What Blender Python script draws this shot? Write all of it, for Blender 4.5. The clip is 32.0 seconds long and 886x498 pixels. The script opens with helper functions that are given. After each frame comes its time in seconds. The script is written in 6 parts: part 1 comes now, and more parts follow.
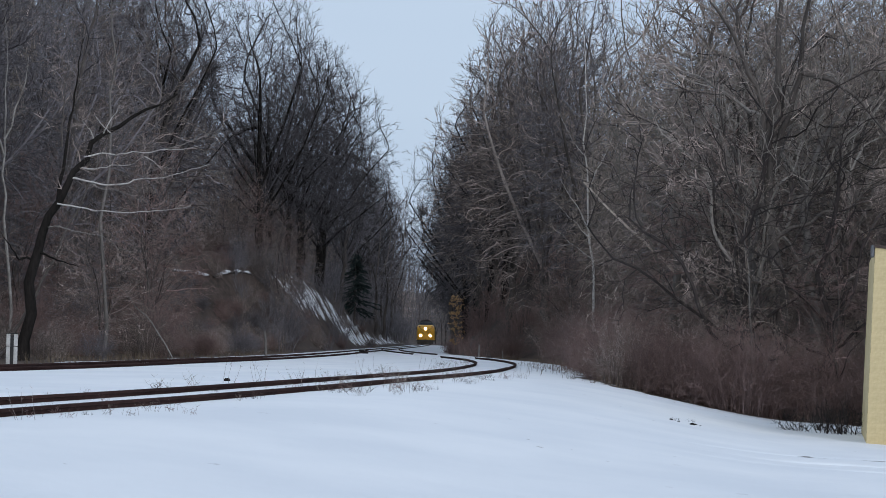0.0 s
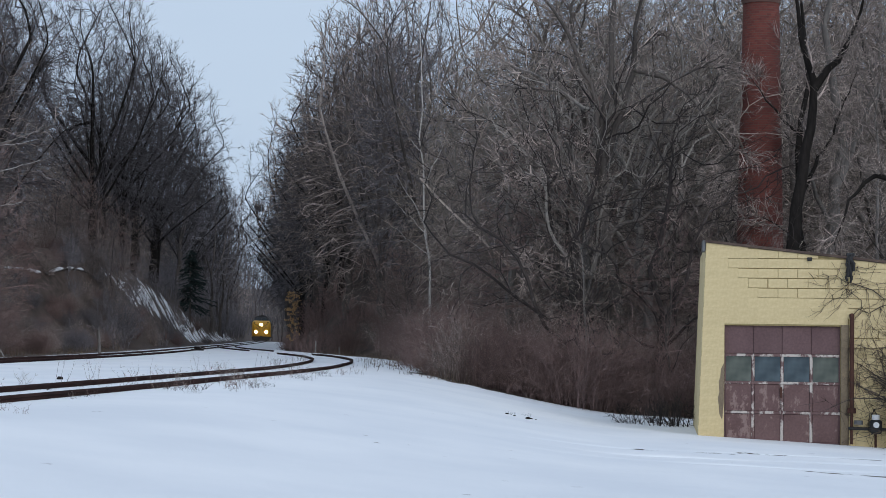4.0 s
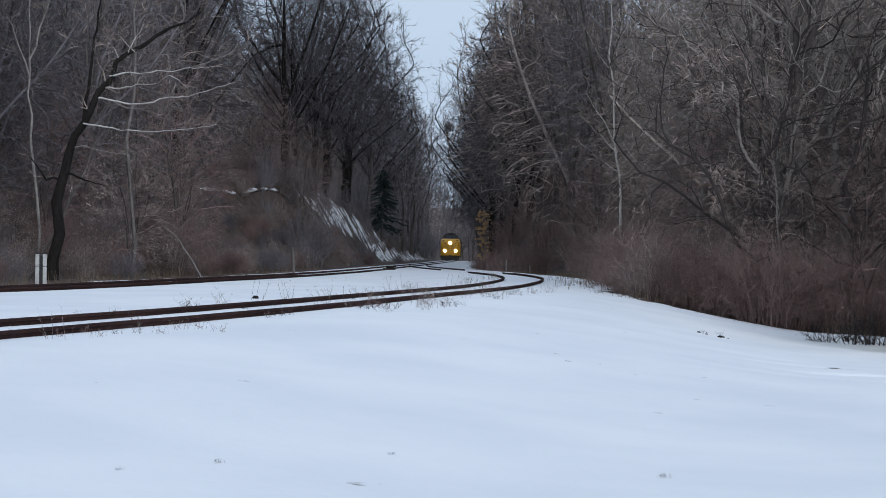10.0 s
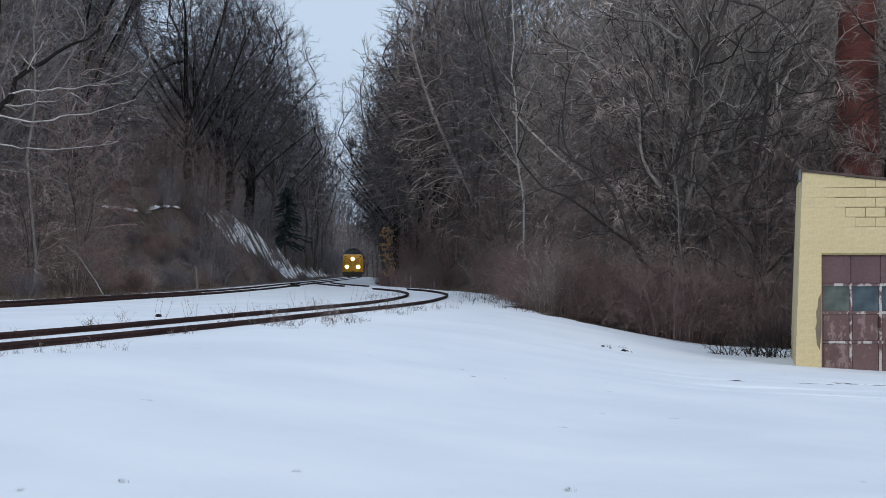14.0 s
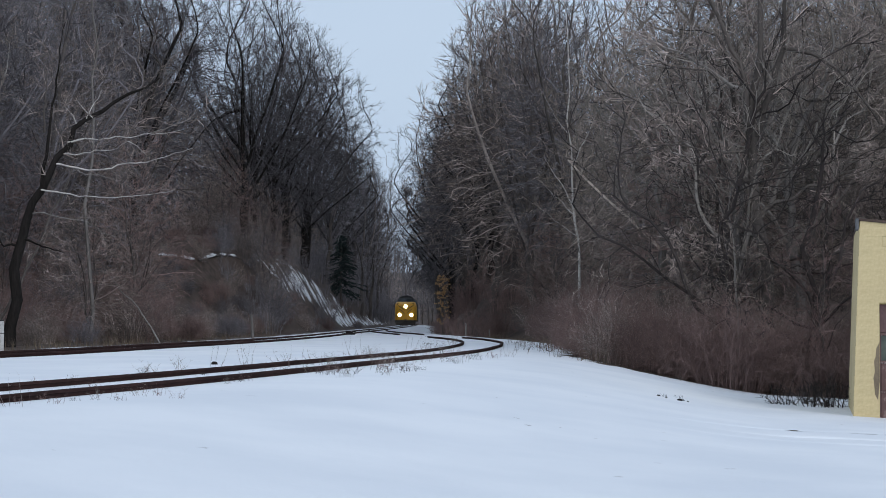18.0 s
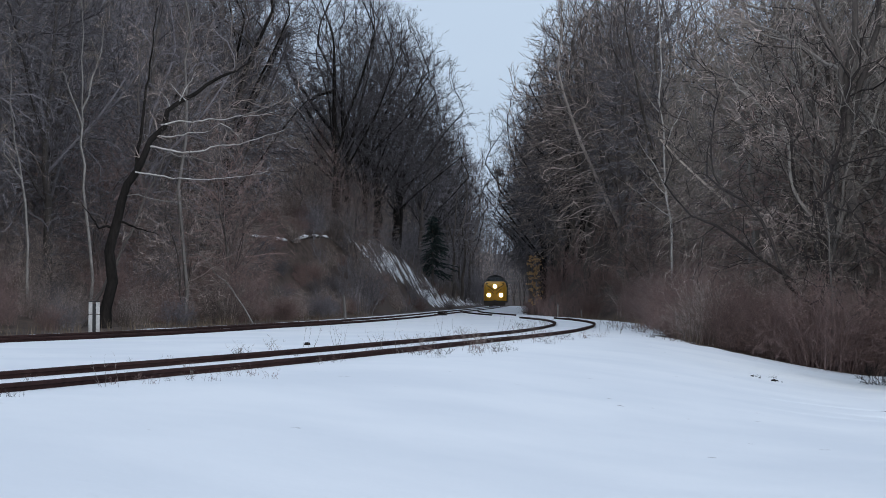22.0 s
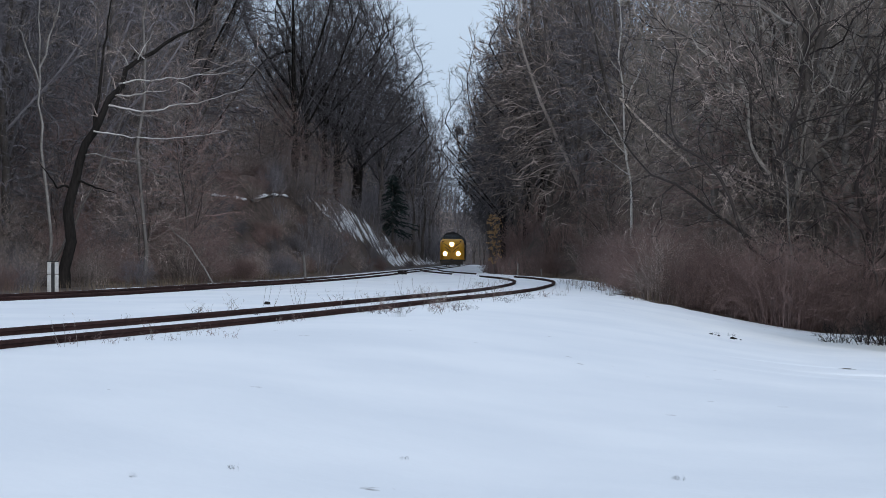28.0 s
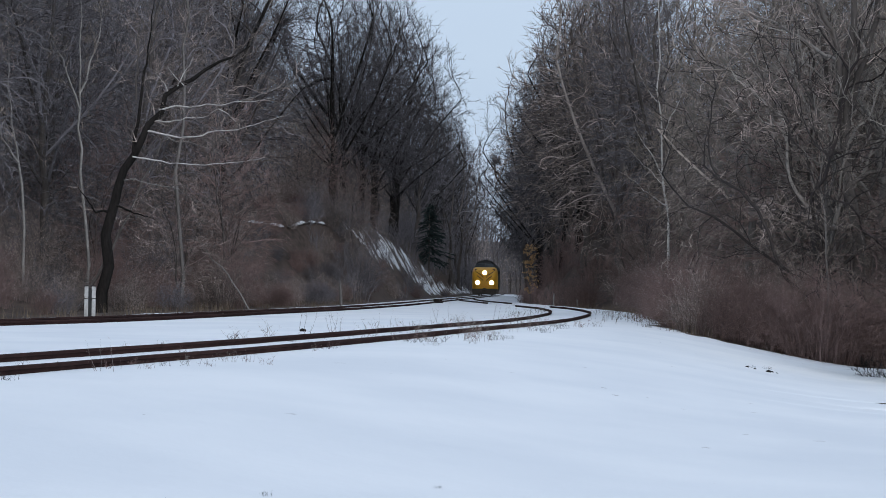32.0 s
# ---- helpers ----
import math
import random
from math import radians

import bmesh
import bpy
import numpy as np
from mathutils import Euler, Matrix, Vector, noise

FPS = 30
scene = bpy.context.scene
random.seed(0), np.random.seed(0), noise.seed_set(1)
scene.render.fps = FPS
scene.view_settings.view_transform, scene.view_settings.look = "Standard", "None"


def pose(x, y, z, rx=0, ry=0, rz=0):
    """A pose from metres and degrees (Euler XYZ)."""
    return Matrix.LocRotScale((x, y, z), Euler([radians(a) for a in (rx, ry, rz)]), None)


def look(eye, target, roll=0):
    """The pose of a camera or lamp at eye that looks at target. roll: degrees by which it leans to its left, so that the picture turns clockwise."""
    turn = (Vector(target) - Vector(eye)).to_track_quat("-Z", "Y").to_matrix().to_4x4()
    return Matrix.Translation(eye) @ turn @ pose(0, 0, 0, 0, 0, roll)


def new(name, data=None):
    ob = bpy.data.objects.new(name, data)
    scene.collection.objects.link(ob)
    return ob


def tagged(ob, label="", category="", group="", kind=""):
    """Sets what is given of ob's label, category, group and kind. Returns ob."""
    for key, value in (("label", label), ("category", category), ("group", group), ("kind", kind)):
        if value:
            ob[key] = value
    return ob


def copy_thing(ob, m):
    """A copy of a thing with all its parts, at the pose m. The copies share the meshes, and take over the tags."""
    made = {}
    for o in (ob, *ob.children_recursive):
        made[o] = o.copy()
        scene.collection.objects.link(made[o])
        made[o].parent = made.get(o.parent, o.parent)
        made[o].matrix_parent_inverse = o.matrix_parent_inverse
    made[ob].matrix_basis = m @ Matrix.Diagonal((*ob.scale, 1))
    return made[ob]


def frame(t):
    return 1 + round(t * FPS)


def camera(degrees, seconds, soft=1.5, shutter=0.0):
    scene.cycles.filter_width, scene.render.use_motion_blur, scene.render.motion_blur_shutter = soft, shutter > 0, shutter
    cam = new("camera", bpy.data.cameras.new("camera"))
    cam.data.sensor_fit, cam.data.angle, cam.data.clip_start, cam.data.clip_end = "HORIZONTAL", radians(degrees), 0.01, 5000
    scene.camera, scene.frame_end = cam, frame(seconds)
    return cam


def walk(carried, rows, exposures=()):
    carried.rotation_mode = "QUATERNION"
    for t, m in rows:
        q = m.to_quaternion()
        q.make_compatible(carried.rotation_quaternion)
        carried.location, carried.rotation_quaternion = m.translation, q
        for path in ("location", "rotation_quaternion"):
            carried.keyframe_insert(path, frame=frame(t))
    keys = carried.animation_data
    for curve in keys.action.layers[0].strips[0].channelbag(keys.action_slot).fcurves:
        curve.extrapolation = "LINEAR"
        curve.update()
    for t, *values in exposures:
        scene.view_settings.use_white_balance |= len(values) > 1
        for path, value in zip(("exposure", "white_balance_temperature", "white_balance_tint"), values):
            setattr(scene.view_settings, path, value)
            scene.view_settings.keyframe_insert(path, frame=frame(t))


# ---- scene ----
FOV = 26.1
cam = camera(FOV, 32.0, soft=0.8)
EYE = 1.6
# seconds, yaw, pitch, roll of a hand-held camera turning on one spot
ROWS = [
    (0, -2.233, 2.740, -1.160),
    (0.5, -2.654, 2.523, -1.226),
    (1, -2.903, 2.511, -1.172),
    (1.5, -3.030, 2.552, -1.237),
    (2, -4.299, 2.472, -1.887),
    (2.5, -8.190, 2.230, -2.342),
    (3, -10.446, 2.002, -1.395),
    (3.5, -9.065, 2.664, -0.654),
    (4, -7.121, 2.698, -0.764),
    (4.5, -4.145, 2.359, -0.675),
    (6.5, -0.768, 0.786, -0.273),
    (7, -1.989, 0.255, -0.016),
    (7.5, -2.673, 0.014, -0.059),
    (8, -2.764, -0.116, 0.245),
    (8.5, -2.760, 0.463, -0.011),
    (9, -2.618, 0.621, -0.489),
    (9.5, -2.067, 0.444, -0.666),
    (10, -1.418, 0.200, -0.548),
    (10.5, -1.922, 0.154, -0.677),
    (11, -2.477, 0.244, -0.532),
    (11.5, -2.135, 0.349, -0.276),
    (12, -2.361, 0.512, -0.445),
    (12.5, -4.262, 0.349, -0.559),
    (13, -5.534, 0.568, -0.343),
    (13.5, -5.130, 0.723, -0.065),
    (14, -4.286, 0.698, -0.079),
    (14.5, -4.072, 0.694, -0.267),
    (16.5, -2.947, 1.090, -0.751),
    (17, -2.880, 1.094, -0.872),
    (17.5, -2.848, 1.564, -0.517),
    (18, -2.632, 2.143, -0.227),
    (18.5, -2.202, 1.339, -0.686),
    (19, -2.245, 0.527, -0.512),
    (19.5, -2.521, 1.697, -0.087),
    (20, -1.930, 2.837, 0.142),
    (20.5, -1.141, 2.773, 0.322),
    (21, -0.650, 2.219, 0.317),
    (21.5, -0.690, 1.764, 0.266),
    (22, 0.118, 1.553, -0.130),
    (22.5, 1.377, 1.504, -0.066),
    (23, 1.633, 1.597, -0.227),
    (23.5, 1.204, 1.311, -0.549),
    (24, 0.152, 1.278, -0.745),
    (24.5, -0.582, 1.607, -0.362),
    (26.5, -0.726, 1.661, -0.712),
    (27, -1.256, 1.120, -0.526),
    (27.5, -1.187, 0.233, -0.028),
    (28, -1.079, 0.323, 0.004),
    (28.5, -1.285, 0.629, -0.322),
    (29, -1.154, 0.582, -0.476),
    (29.5, -0.114, 0.509, -0.144),
    (30, 0.267, 0.456, -0.054),
    (30.5, 0.114, 0.506, -0.366),
    (31, 0.055, 0.841, -0.670),
    (31.5, 0.113, 1.003, -0.692),
    (32, 0.000, 1.186, -0.700),
]
walk(cam, [(t, pose(0, 0, EYE, 90 + pitch, roll, yaw)) for t, yaw, pitch, roll in ROWS], [(0, 0.03), (4.5, 0.03), (7, 0.09), (14, 0.09), (17, 0.05), (24, 0.05), (27, 0.09), (32, 0.09)])

# ---- world and light: a dull overcast winter afternoon ----
world = bpy.data.worlds.new("overcast")
scene.world = world
world.use_nodes = True
wn, wl = world.node_tree.nodes, world.node_tree.links
wn.clear()
w_out = wn.new("ShaderNodeOutputWorld")
w_bg = wn.new("ShaderNodeBackground")
w_sky = wn.new("ShaderNodeTexSky")
w_sky.sky_type, w_sky.sun_disc = "NISHITA", False
w_sky.sun_elevation, w_sky.sun_rotation = radians(22), radians(200)
w_sky.air_density, w_sky.dust_density = 1.0, 3.0
w_scale = wn.new("ShaderNodeMix")
w_scale.data_type = "RGBA"
w_scale.blend_type = "MIX"
w_scale.inputs[0].default_value = 0.88
wl.new(w_sky.outputs[0], w_scale.inputs[6])
# the cloud layer: brighter near the horizon, with soft broad patches
w_co = wn.new("ShaderNodeTexCoord")
w_noise = wn.new("ShaderNodeTexNoise")
w_noise.inputs["Scale"].default_value = 3.0
w_noise.inputs["Detail"].default_value = 3.0
w_map = wn.new("ShaderNodeMapping")
w_map.inputs["Scale"].default_value = (1, 1, 3)
wl.new(w_co.outputs["Generated"], w_map.inputs[0])
wl.new(w_map.outputs[0], w_noise.inputs["Vector"])
w_ramp = wn.new("ShaderNodeValToRGB")
w_ramp.color_ramp.elements[0].position, w_ramp.color_ramp.elements[0].color = 0.3, (4.95, 6.13, 7.86, 1)
w_ramp.color_ramp.elements[1].position, w_ramp.color_ramp.elements[1].color = 0.7, (5.55, 6.73, 8.36, 1)
wl.new(w_noise.outputs[0], w_ramp.inputs[0])
wl.new(w_ramp.outputs[0], w_scale.inputs[7])
wl.new(w_scale.outputs[2], w_bg.inputs[0])
w_bg.inputs[1].default_value = 0.1
wl.new(w_bg.outputs[0], w_out.inputs[0])

sun = new("sun", bpy.data.lights.new("sun", "SUN"))
sun.data.energy, sun.data.angle, sun.data.color = 0.9, radians(25), (0.96, 0.96, 1.0)
sun.matrix_basis = look((0, 0, 50), (-14, 38, 50 - 22))
scene.view_settings.exposure = 0.03


# ---- materials ----
def material(name, base, rough=0.8, metal=0.0, tint=None, scale=4.0, fine=40.0, bump=0.3, depth=0.02, spread=0.0, stretch=(1, 1, 1), mix=0.6, spec=0.3, island=0.0):
    """A surface that varies between two colours at a broad and a fine scale, with relief."""
    m = bpy.data.materials.new(name)
    m.use_nodes = True
    n, l = m.node_tree.nodes, m.node_tree.links
    b = n["Principled BSDF"]
    b.inputs["Roughness"].default_value, b.inputs["Metallic"].default_value = rough, metal
    b.inputs["Specular IOR Level"].default_value = spec
    co = n.new("ShaderNodeTexCoord")
    mp = n.new("ShaderNodeMapping")
    mp.inputs["Scale"].default_value = stretch
    l.new(co.outputs["Object"], mp.inputs[0])
    broad, small = n.new("ShaderNodeTexNoise"), n.new("ShaderNodeTexNoise")
    broad.inputs["Scale"].default_value, small.inputs["Scale"].default_value = scale, fine
    broad.inputs["Detail"].default_value, small.inputs["Detail"].default_value = 4, 6
    l.new(mp.outputs[0], broad.inputs["Vector"])
    l.new(mp.outputs[0], small.inputs["Vector"])
    both = n.new("ShaderNodeMix")
    both.inputs[0].default_value = 0.45
    l.new(broad.outputs[0], both.inputs[2])
    l.new(small.outputs[0], both.inputs[3])
    ramp = n.new("ShaderNodeValToRGB")
    e = ramp.color_ramp.elements
    e[0].position, e[1].position = 0.5 - 0.25 * mix, 0.5 + 0.25 * mix
    e[0].color = (*base, 1)
    e[1].color = (*(tint or [min(1, c * 1.35) for c in base]), 1)
    l.new(both.outputs[0], ramp.inputs[0])
    last = ramp.outputs[0]
    if spread:
        info, hsv, rng = n.new("ShaderNodeObjectInfo"), n.new("ShaderNodeHueSaturation"), n.new("ShaderNodeMapRange")
        rng.inputs["To Min"].default_value, rng.inputs["To Max"].default_value = 1 - spread, 1 + spread
        l.new(info.outputs["Random"], rng.inputs[0])
        l.new(rng.outputs[0], hsv.inputs["Value"])
        l.new(last, hsv.inputs["Color"])
        last = hsv.outputs[0]
    if island:
        # every twig differs from its neighbours
        geo, hsv2, rng2 = n.new("ShaderNodeNewGeometry"), n.new("ShaderNodeHueSaturation"), n.new("ShaderNodeMapRange")
        rng2.inputs["To Min"].default_value, rng2.inputs["To Max"].default_value = 1 - 0.4 * island, 1 + 2.4 * island
        few = n.new("ShaderNodeMath")
        few.operation = "POWER"
        few.inputs[1].default_value = 3.0
        l.new(geo.outputs["Random Per Island"], few.inputs[0])
        l.new(few.outputs[0], rng2.inputs[0])
        l.new(rng2.outputs[0], hsv2.inputs["Value"])
        l.new(last, hsv2.inputs["Color"])
        last = hsv2.outputs[0]
    l.new(last, b.inputs["Base Color"])
    if bump:
        bp = n.new("ShaderNodeBump")
        bp.inputs["Strength"].default_value, bp.inputs["Distance"].default_value = bump, depth
        l.new(both.outputs[0], bp.inputs["Height"])
        l.new(bp.outputs[0], b.inputs["Normal"])
    return m


def glow(name, colour, strength):
    m = bpy.data.materials.new(name)
    m.use_nodes = True
    b = m.node_tree.nodes["Principled BSDF"]
    b.inputs["Base Color"].default_value = (*colour, 1)
    b.inputs["Emission Color"].default_value = (*colour, 1)
    b.inputs["Emission Strength"].default_value = strength
    return m


BARK = material("bark_dark", (0.044, 0.038, 0.034), 0.9, tint=(0.111, 0.096, 0.087), scale=1.5, fine=14, bump=0.9, depth=0.03, spread=0.3, stretch=(1, 1, 0.25), island=0.9)
BARK_WHITE = material("bark_white", (0.36, 0.34, 0.32), 0.8, tint=(0.64, 0.61, 0.57), scale=2.0, fine=18, bump=0.4, depth=0.01)
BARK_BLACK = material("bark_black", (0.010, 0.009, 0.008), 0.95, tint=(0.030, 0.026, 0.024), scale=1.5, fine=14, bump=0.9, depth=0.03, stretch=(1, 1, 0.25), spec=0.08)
TWIG_DARK = material("twig_dark", (0.021, 0.017, 0.016), 0.9, tint=(0.048, 0.039, 0.037), scale=0.6, fine=4, bump=0, island=0.25)
BARK_GREY = material("bark_grey", (0.085, 0.077, 0.071), 0.9, tint=(0.19, 0.175, 0.163), scale=1.5, fine=14, bump=0.7, depth=0.03, spread=0.3, stretch=(1, 1, 0.25), island=0.8)
BARK_PALE = material("bark_pale", (0.17, 0.158, 0.145), 0.8, tint=(0.36, 0.34, 0.315), scale=2.0, fine=18, bump=0.4, depth=0.01, spread=0.15, stretch=(1, 1, 2.0))
TWIG = material("twig_brown", (0.128, 0.104, 0.093), 0.9, tint=(0.234, 0.194, 0.174), scale=0.35, fine=3, bump=0, spread=0.28, island=0.9)
TWIG_GREY = material("twig_grey", (0.140, 0.117, 0.100), 0.9, tint=(0.268, 0.228, 0.196), scale=0.35, fine=3, bump=0, spread=0.25, island=0.7)
# cool twig colour, also standing in for bluish shade and distance haze
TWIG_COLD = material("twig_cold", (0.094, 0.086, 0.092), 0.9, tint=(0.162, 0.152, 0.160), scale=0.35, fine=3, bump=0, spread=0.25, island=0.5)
# twig colour darkened to look backlit against the sky
TWIG_BACKLIT = material("twig_backlit", (0.040, 0.036, 0.039), 0.9, tint=(0.080, 0.074, 0.078), scale=0.35, fine=3, bump=0, spread=0.2, island=0.4)
TWIG_PALE = material("twig_pale", (0.156, 0.140, 0.125), 0.9, tint=(0.281, 0.257, 0.230), scale=0.35, fine=3, bump=0, spread=0.15, island=0.4)
TWIG_RED = material("twig_red", (0.136, 0.092, 0.084), 0.9, tint=(0.220, 0.153, 0.139), scale=0.6, fine=4, bump=0, spread=0.25, island=0.3)
STRAW = material("dry_grass", (0.099, 0.075, 0.052), 0.9, tint=(0.198, 0.153, 0.106), scale=1.0, fine=8, bump=0, spread=0.25, island=0.25)
NEEDLE = material("spruce_needles", (0.008, 0.016, 0.015), 0.8, tint=(0.020, 0.034, 0.031), scale=1.5, fine=9, bump=0, spread=0.1, island=0.5)
RAIL = material("rusty_rail", (0.026, 0.014, 0.013), 0.95, tint=(0.058, 0.030, 0.026), scale=0.5, fine=7, bump=0.4, depth=0.004, spec=0.08)


# ---- small makers ----
def mesh_object(name, verts, faces, mat, parent=None, label="", smooth=False, mats=None, index=None):
    me = bpy.data.meshes.new(name)
    me.from_pydata([tuple(v) for v in verts], [], faces)
    for m in (mats or [mat]):
        me.materials.append(m)
    if index is not None:
        me.polygons.foreach_set("material_index", index)
    if smooth:
        me.polygons.foreach_set("use_smooth", [True] * len(me.polygons))
    me.update()
    ob = new(name, me)
    ob.parent = parent
    return tagged(ob, label)


def part(name, bm, mat, parent, label="", smooth=False):
    me = bpy.data.meshes.new(name)
    bm.to_mesh(me)
    bm.free()
    me.materials.append(mat)
    if smooth:
        me.polygons.foreach_set("use_smooth", [True] * len(me.polygons))
    ob = new(name, me)
    ob.parent = parent
    return tagged(ob, label)


def box(x0, x1, y0, y1, z0, z1, bevel=0.0, bm=None):
    bm = bm or bmesh.new()
    made = bmesh.ops.create_cube(bm, size=1.0, matrix=Matrix.Translation(((x0 + x1) / 2, (y0 + y1) / 2, (z0 + z1) / 2)) @ Matrix.Diagonal((x1 - x0, y1 - y0, z1 - z0, 1)))
    if bevel:
        edges = {e for v in made["verts"] for e in v.link_edges}
        bmesh.ops.bevel(bm, geom=list(edges), offset=bevel, segments=1, affect="EDGES")
    return bm


def rod(a, b, r0, r1=None, n=10, bm=None):
    bm = bm or bmesh.new()
    a, b = Vector(a), Vector(b)
    turn = (b - a).to_track_quat("Z", "Y").to_matrix().to_4x4()
    bmesh.ops.create_cone(bm, cap_ends=True, segments=n, radius1=r0, radius2=r0 if r1 is None else r1, depth=(b - a).length, matrix=Matrix.Translation((a + b) / 2) @ turn)
    return bm


def thing(name, m, label, category, group="", kind=""):
    ob = new(name)
    ob.empty_display_size = 0.3
    ob.matrix_basis = m
    return tagged(ob, label, category, group, kind)


def smooth(a, b, v):
    # also falls, where a > b
    t = min(1.0, max(0.0, (v - a) / (b - a)))
    return t * t * (3 - 2 * t)


def spline(points, v):
    """A smooth curve through the points (v, w) of a plan line."""
    if v <= points[0][0]:
        (a, b), (c, d) = points[0], points[1]
        return b + (v - a) * (d - b) / (c - a)
    for i in range(len(points) - 1):
        (a, b), (c, d) = points[i], points[i + 1]
        if v <= c:
            m0 = (d - points[i - 1][1]) / (c - points[i - 1][0]) if i else (d - b) / (c - a)
            m1 = (points[i + 2][1] - b) / (points[i + 2][0] - a) if i + 2 < len(points) else (d - b) / (c - a)
            h = c - a
            t = (v - a) / h
            return (2 * t**3 - 3 * t**2 + 1) * b + (t**3 - 2 * t**2 + t) * h * m0 + (3 * t**2 - 2 * t**3) * d + (t**3 - t**2) * h * m1
    (a, b), (c, d) = points[-2], points[-1]
    return d + (v - c) * (d - b) / (c - a)


# ---- the plan: y runs down the line, x to the right of it ----
RAIL_TOP = 0.77
SNOW_TOP = 0.676
MAIN = [(10, -22.0), (25, -16.2), (40.6, -10.65), (46, -9.05), (52.6, -7.85), (63, -6.5), (80, -4.3), (104, -2.25), (140, -0.25), (235, 5.08), (338, 10.05), (400, 12.2), (500, 13.5), (700, 9.0)]
SIDING = [(6, -9.2), (14, -6.55), (20, -4.95), (30, -2.45), (41, -0.1), (55, 2.75), (68, 4.45), (78, 5.15), (90, 5.25), (100, 4.75), (118, 3.6), (146, 2.1), (175, 2.05), (200, 3.1), (235, 5.08)]
EDGE_RIGHT = [(30, 34.0), (44, 22.0), (48, 16.5), (50, 12.0), (50.8, 8.6), (51.6, 6.7), (54, 6.3), (66, 7.1), (80, 8.3), (95, 9.1), (120, 8.3), (150, 6.4), (235, 10.0), (338, 14.6), (500, 18.0)]


def main_x(y):
    return spline(MAIN, y)


def siding_x(y):
    return spline(SIDING, y)


def right_x(y):
    return spline(EDGE_RIGHT, y)


def ground_z(x, y):
    m, s = main_x(y), siding_x(min(y, 235))
    if y > 235:
        s = m
    # the flat bed that carries both tracks, and the field below it
    hi = max(s, m)
    fall = smooth(1.7, 8.5, (x - hi) * 0.9)
    field = -0.048 * (max(0.0, x - 4.0)) if x < 40 else -1.73
    field *= 1 - smooth(70, 130, y)
    if y < 12:
        field *= max(0.0, y / 12)
    z = SNOW_TOP * (1 - fall) + field * fall
    if y < 16:
        # the field before the camera lies lower than the bed
        z *= smooth(0, 16, y) if x > hi + 1.6 else 1
    # left bank and wooded hill
    left = m - x
    start = 3.0 + 2.5 * (1 - smooth(95, 135, y))
    wide = 5.0 + 12 * (1 - smooth(85, 130, y))
    top = 5.4 * smooth(30, 105, y) + 0.9
    z += top * smooth(start, start + wide, left)
    z += 10.0 * smooth(start + wide + 4, start + wide + 45, left)
    # right bank of the cutting
    z += 7.4 * smooth(88, 155, y) * smooth(0.4, 7.0, x - right_x(y))
    z += 9.5 * smooth(12, 48, x - right_x(y)) * smooth(38, 75, y)
    # shallow wheel ruts on the way to the garage
    if 24 < y < 35 and 1 < x < 16:
        for k, c in enumerate((27.6, 29.3, 31.0)):
            e = (y - c - 0.12 * (x - 9) - 0.3 * math.sin(x * 0.5 + k)) / 0.10
            z -= 0.12 * math.exp(-e * e) * smooth(4, 8, x) * (0.6 + 0.4 * math.sin(x * 1.7 + 2 * k))
    # the far end rises into a wooded ridge
    z += 20 * smooth(430, 760, y + 0.15 * abs(x))
    return z


def bumps(x, y):
    p = Vector((x, y, 0))
    near = min(abs(x - main_x(y)), abs(x - siding_x(y)) if y < 200 else 9)
    calm = 0.25 + 0.75 * smooth(1.2, 4.0, near)
    return calm * (0.018 * noise.noise(p * 0.18) + 0.014 * noise.noise(p * 0.7)) + 0.25 * noise.noise(p * 0.06) * smooth(3, 12, main_x(y) - x)


def ground_at(x, y):
    return ground_z(x, y) + bumps(x, y)


def steps(stops):
    out = [stops[0][0]]
    for (a, _), (b, d) in zip(stops, stops[1:]):
        n = max(1, round((b - a) / d))
        out += [a + (b - a) * (i + 1) / n for i in range(n)]
    return out


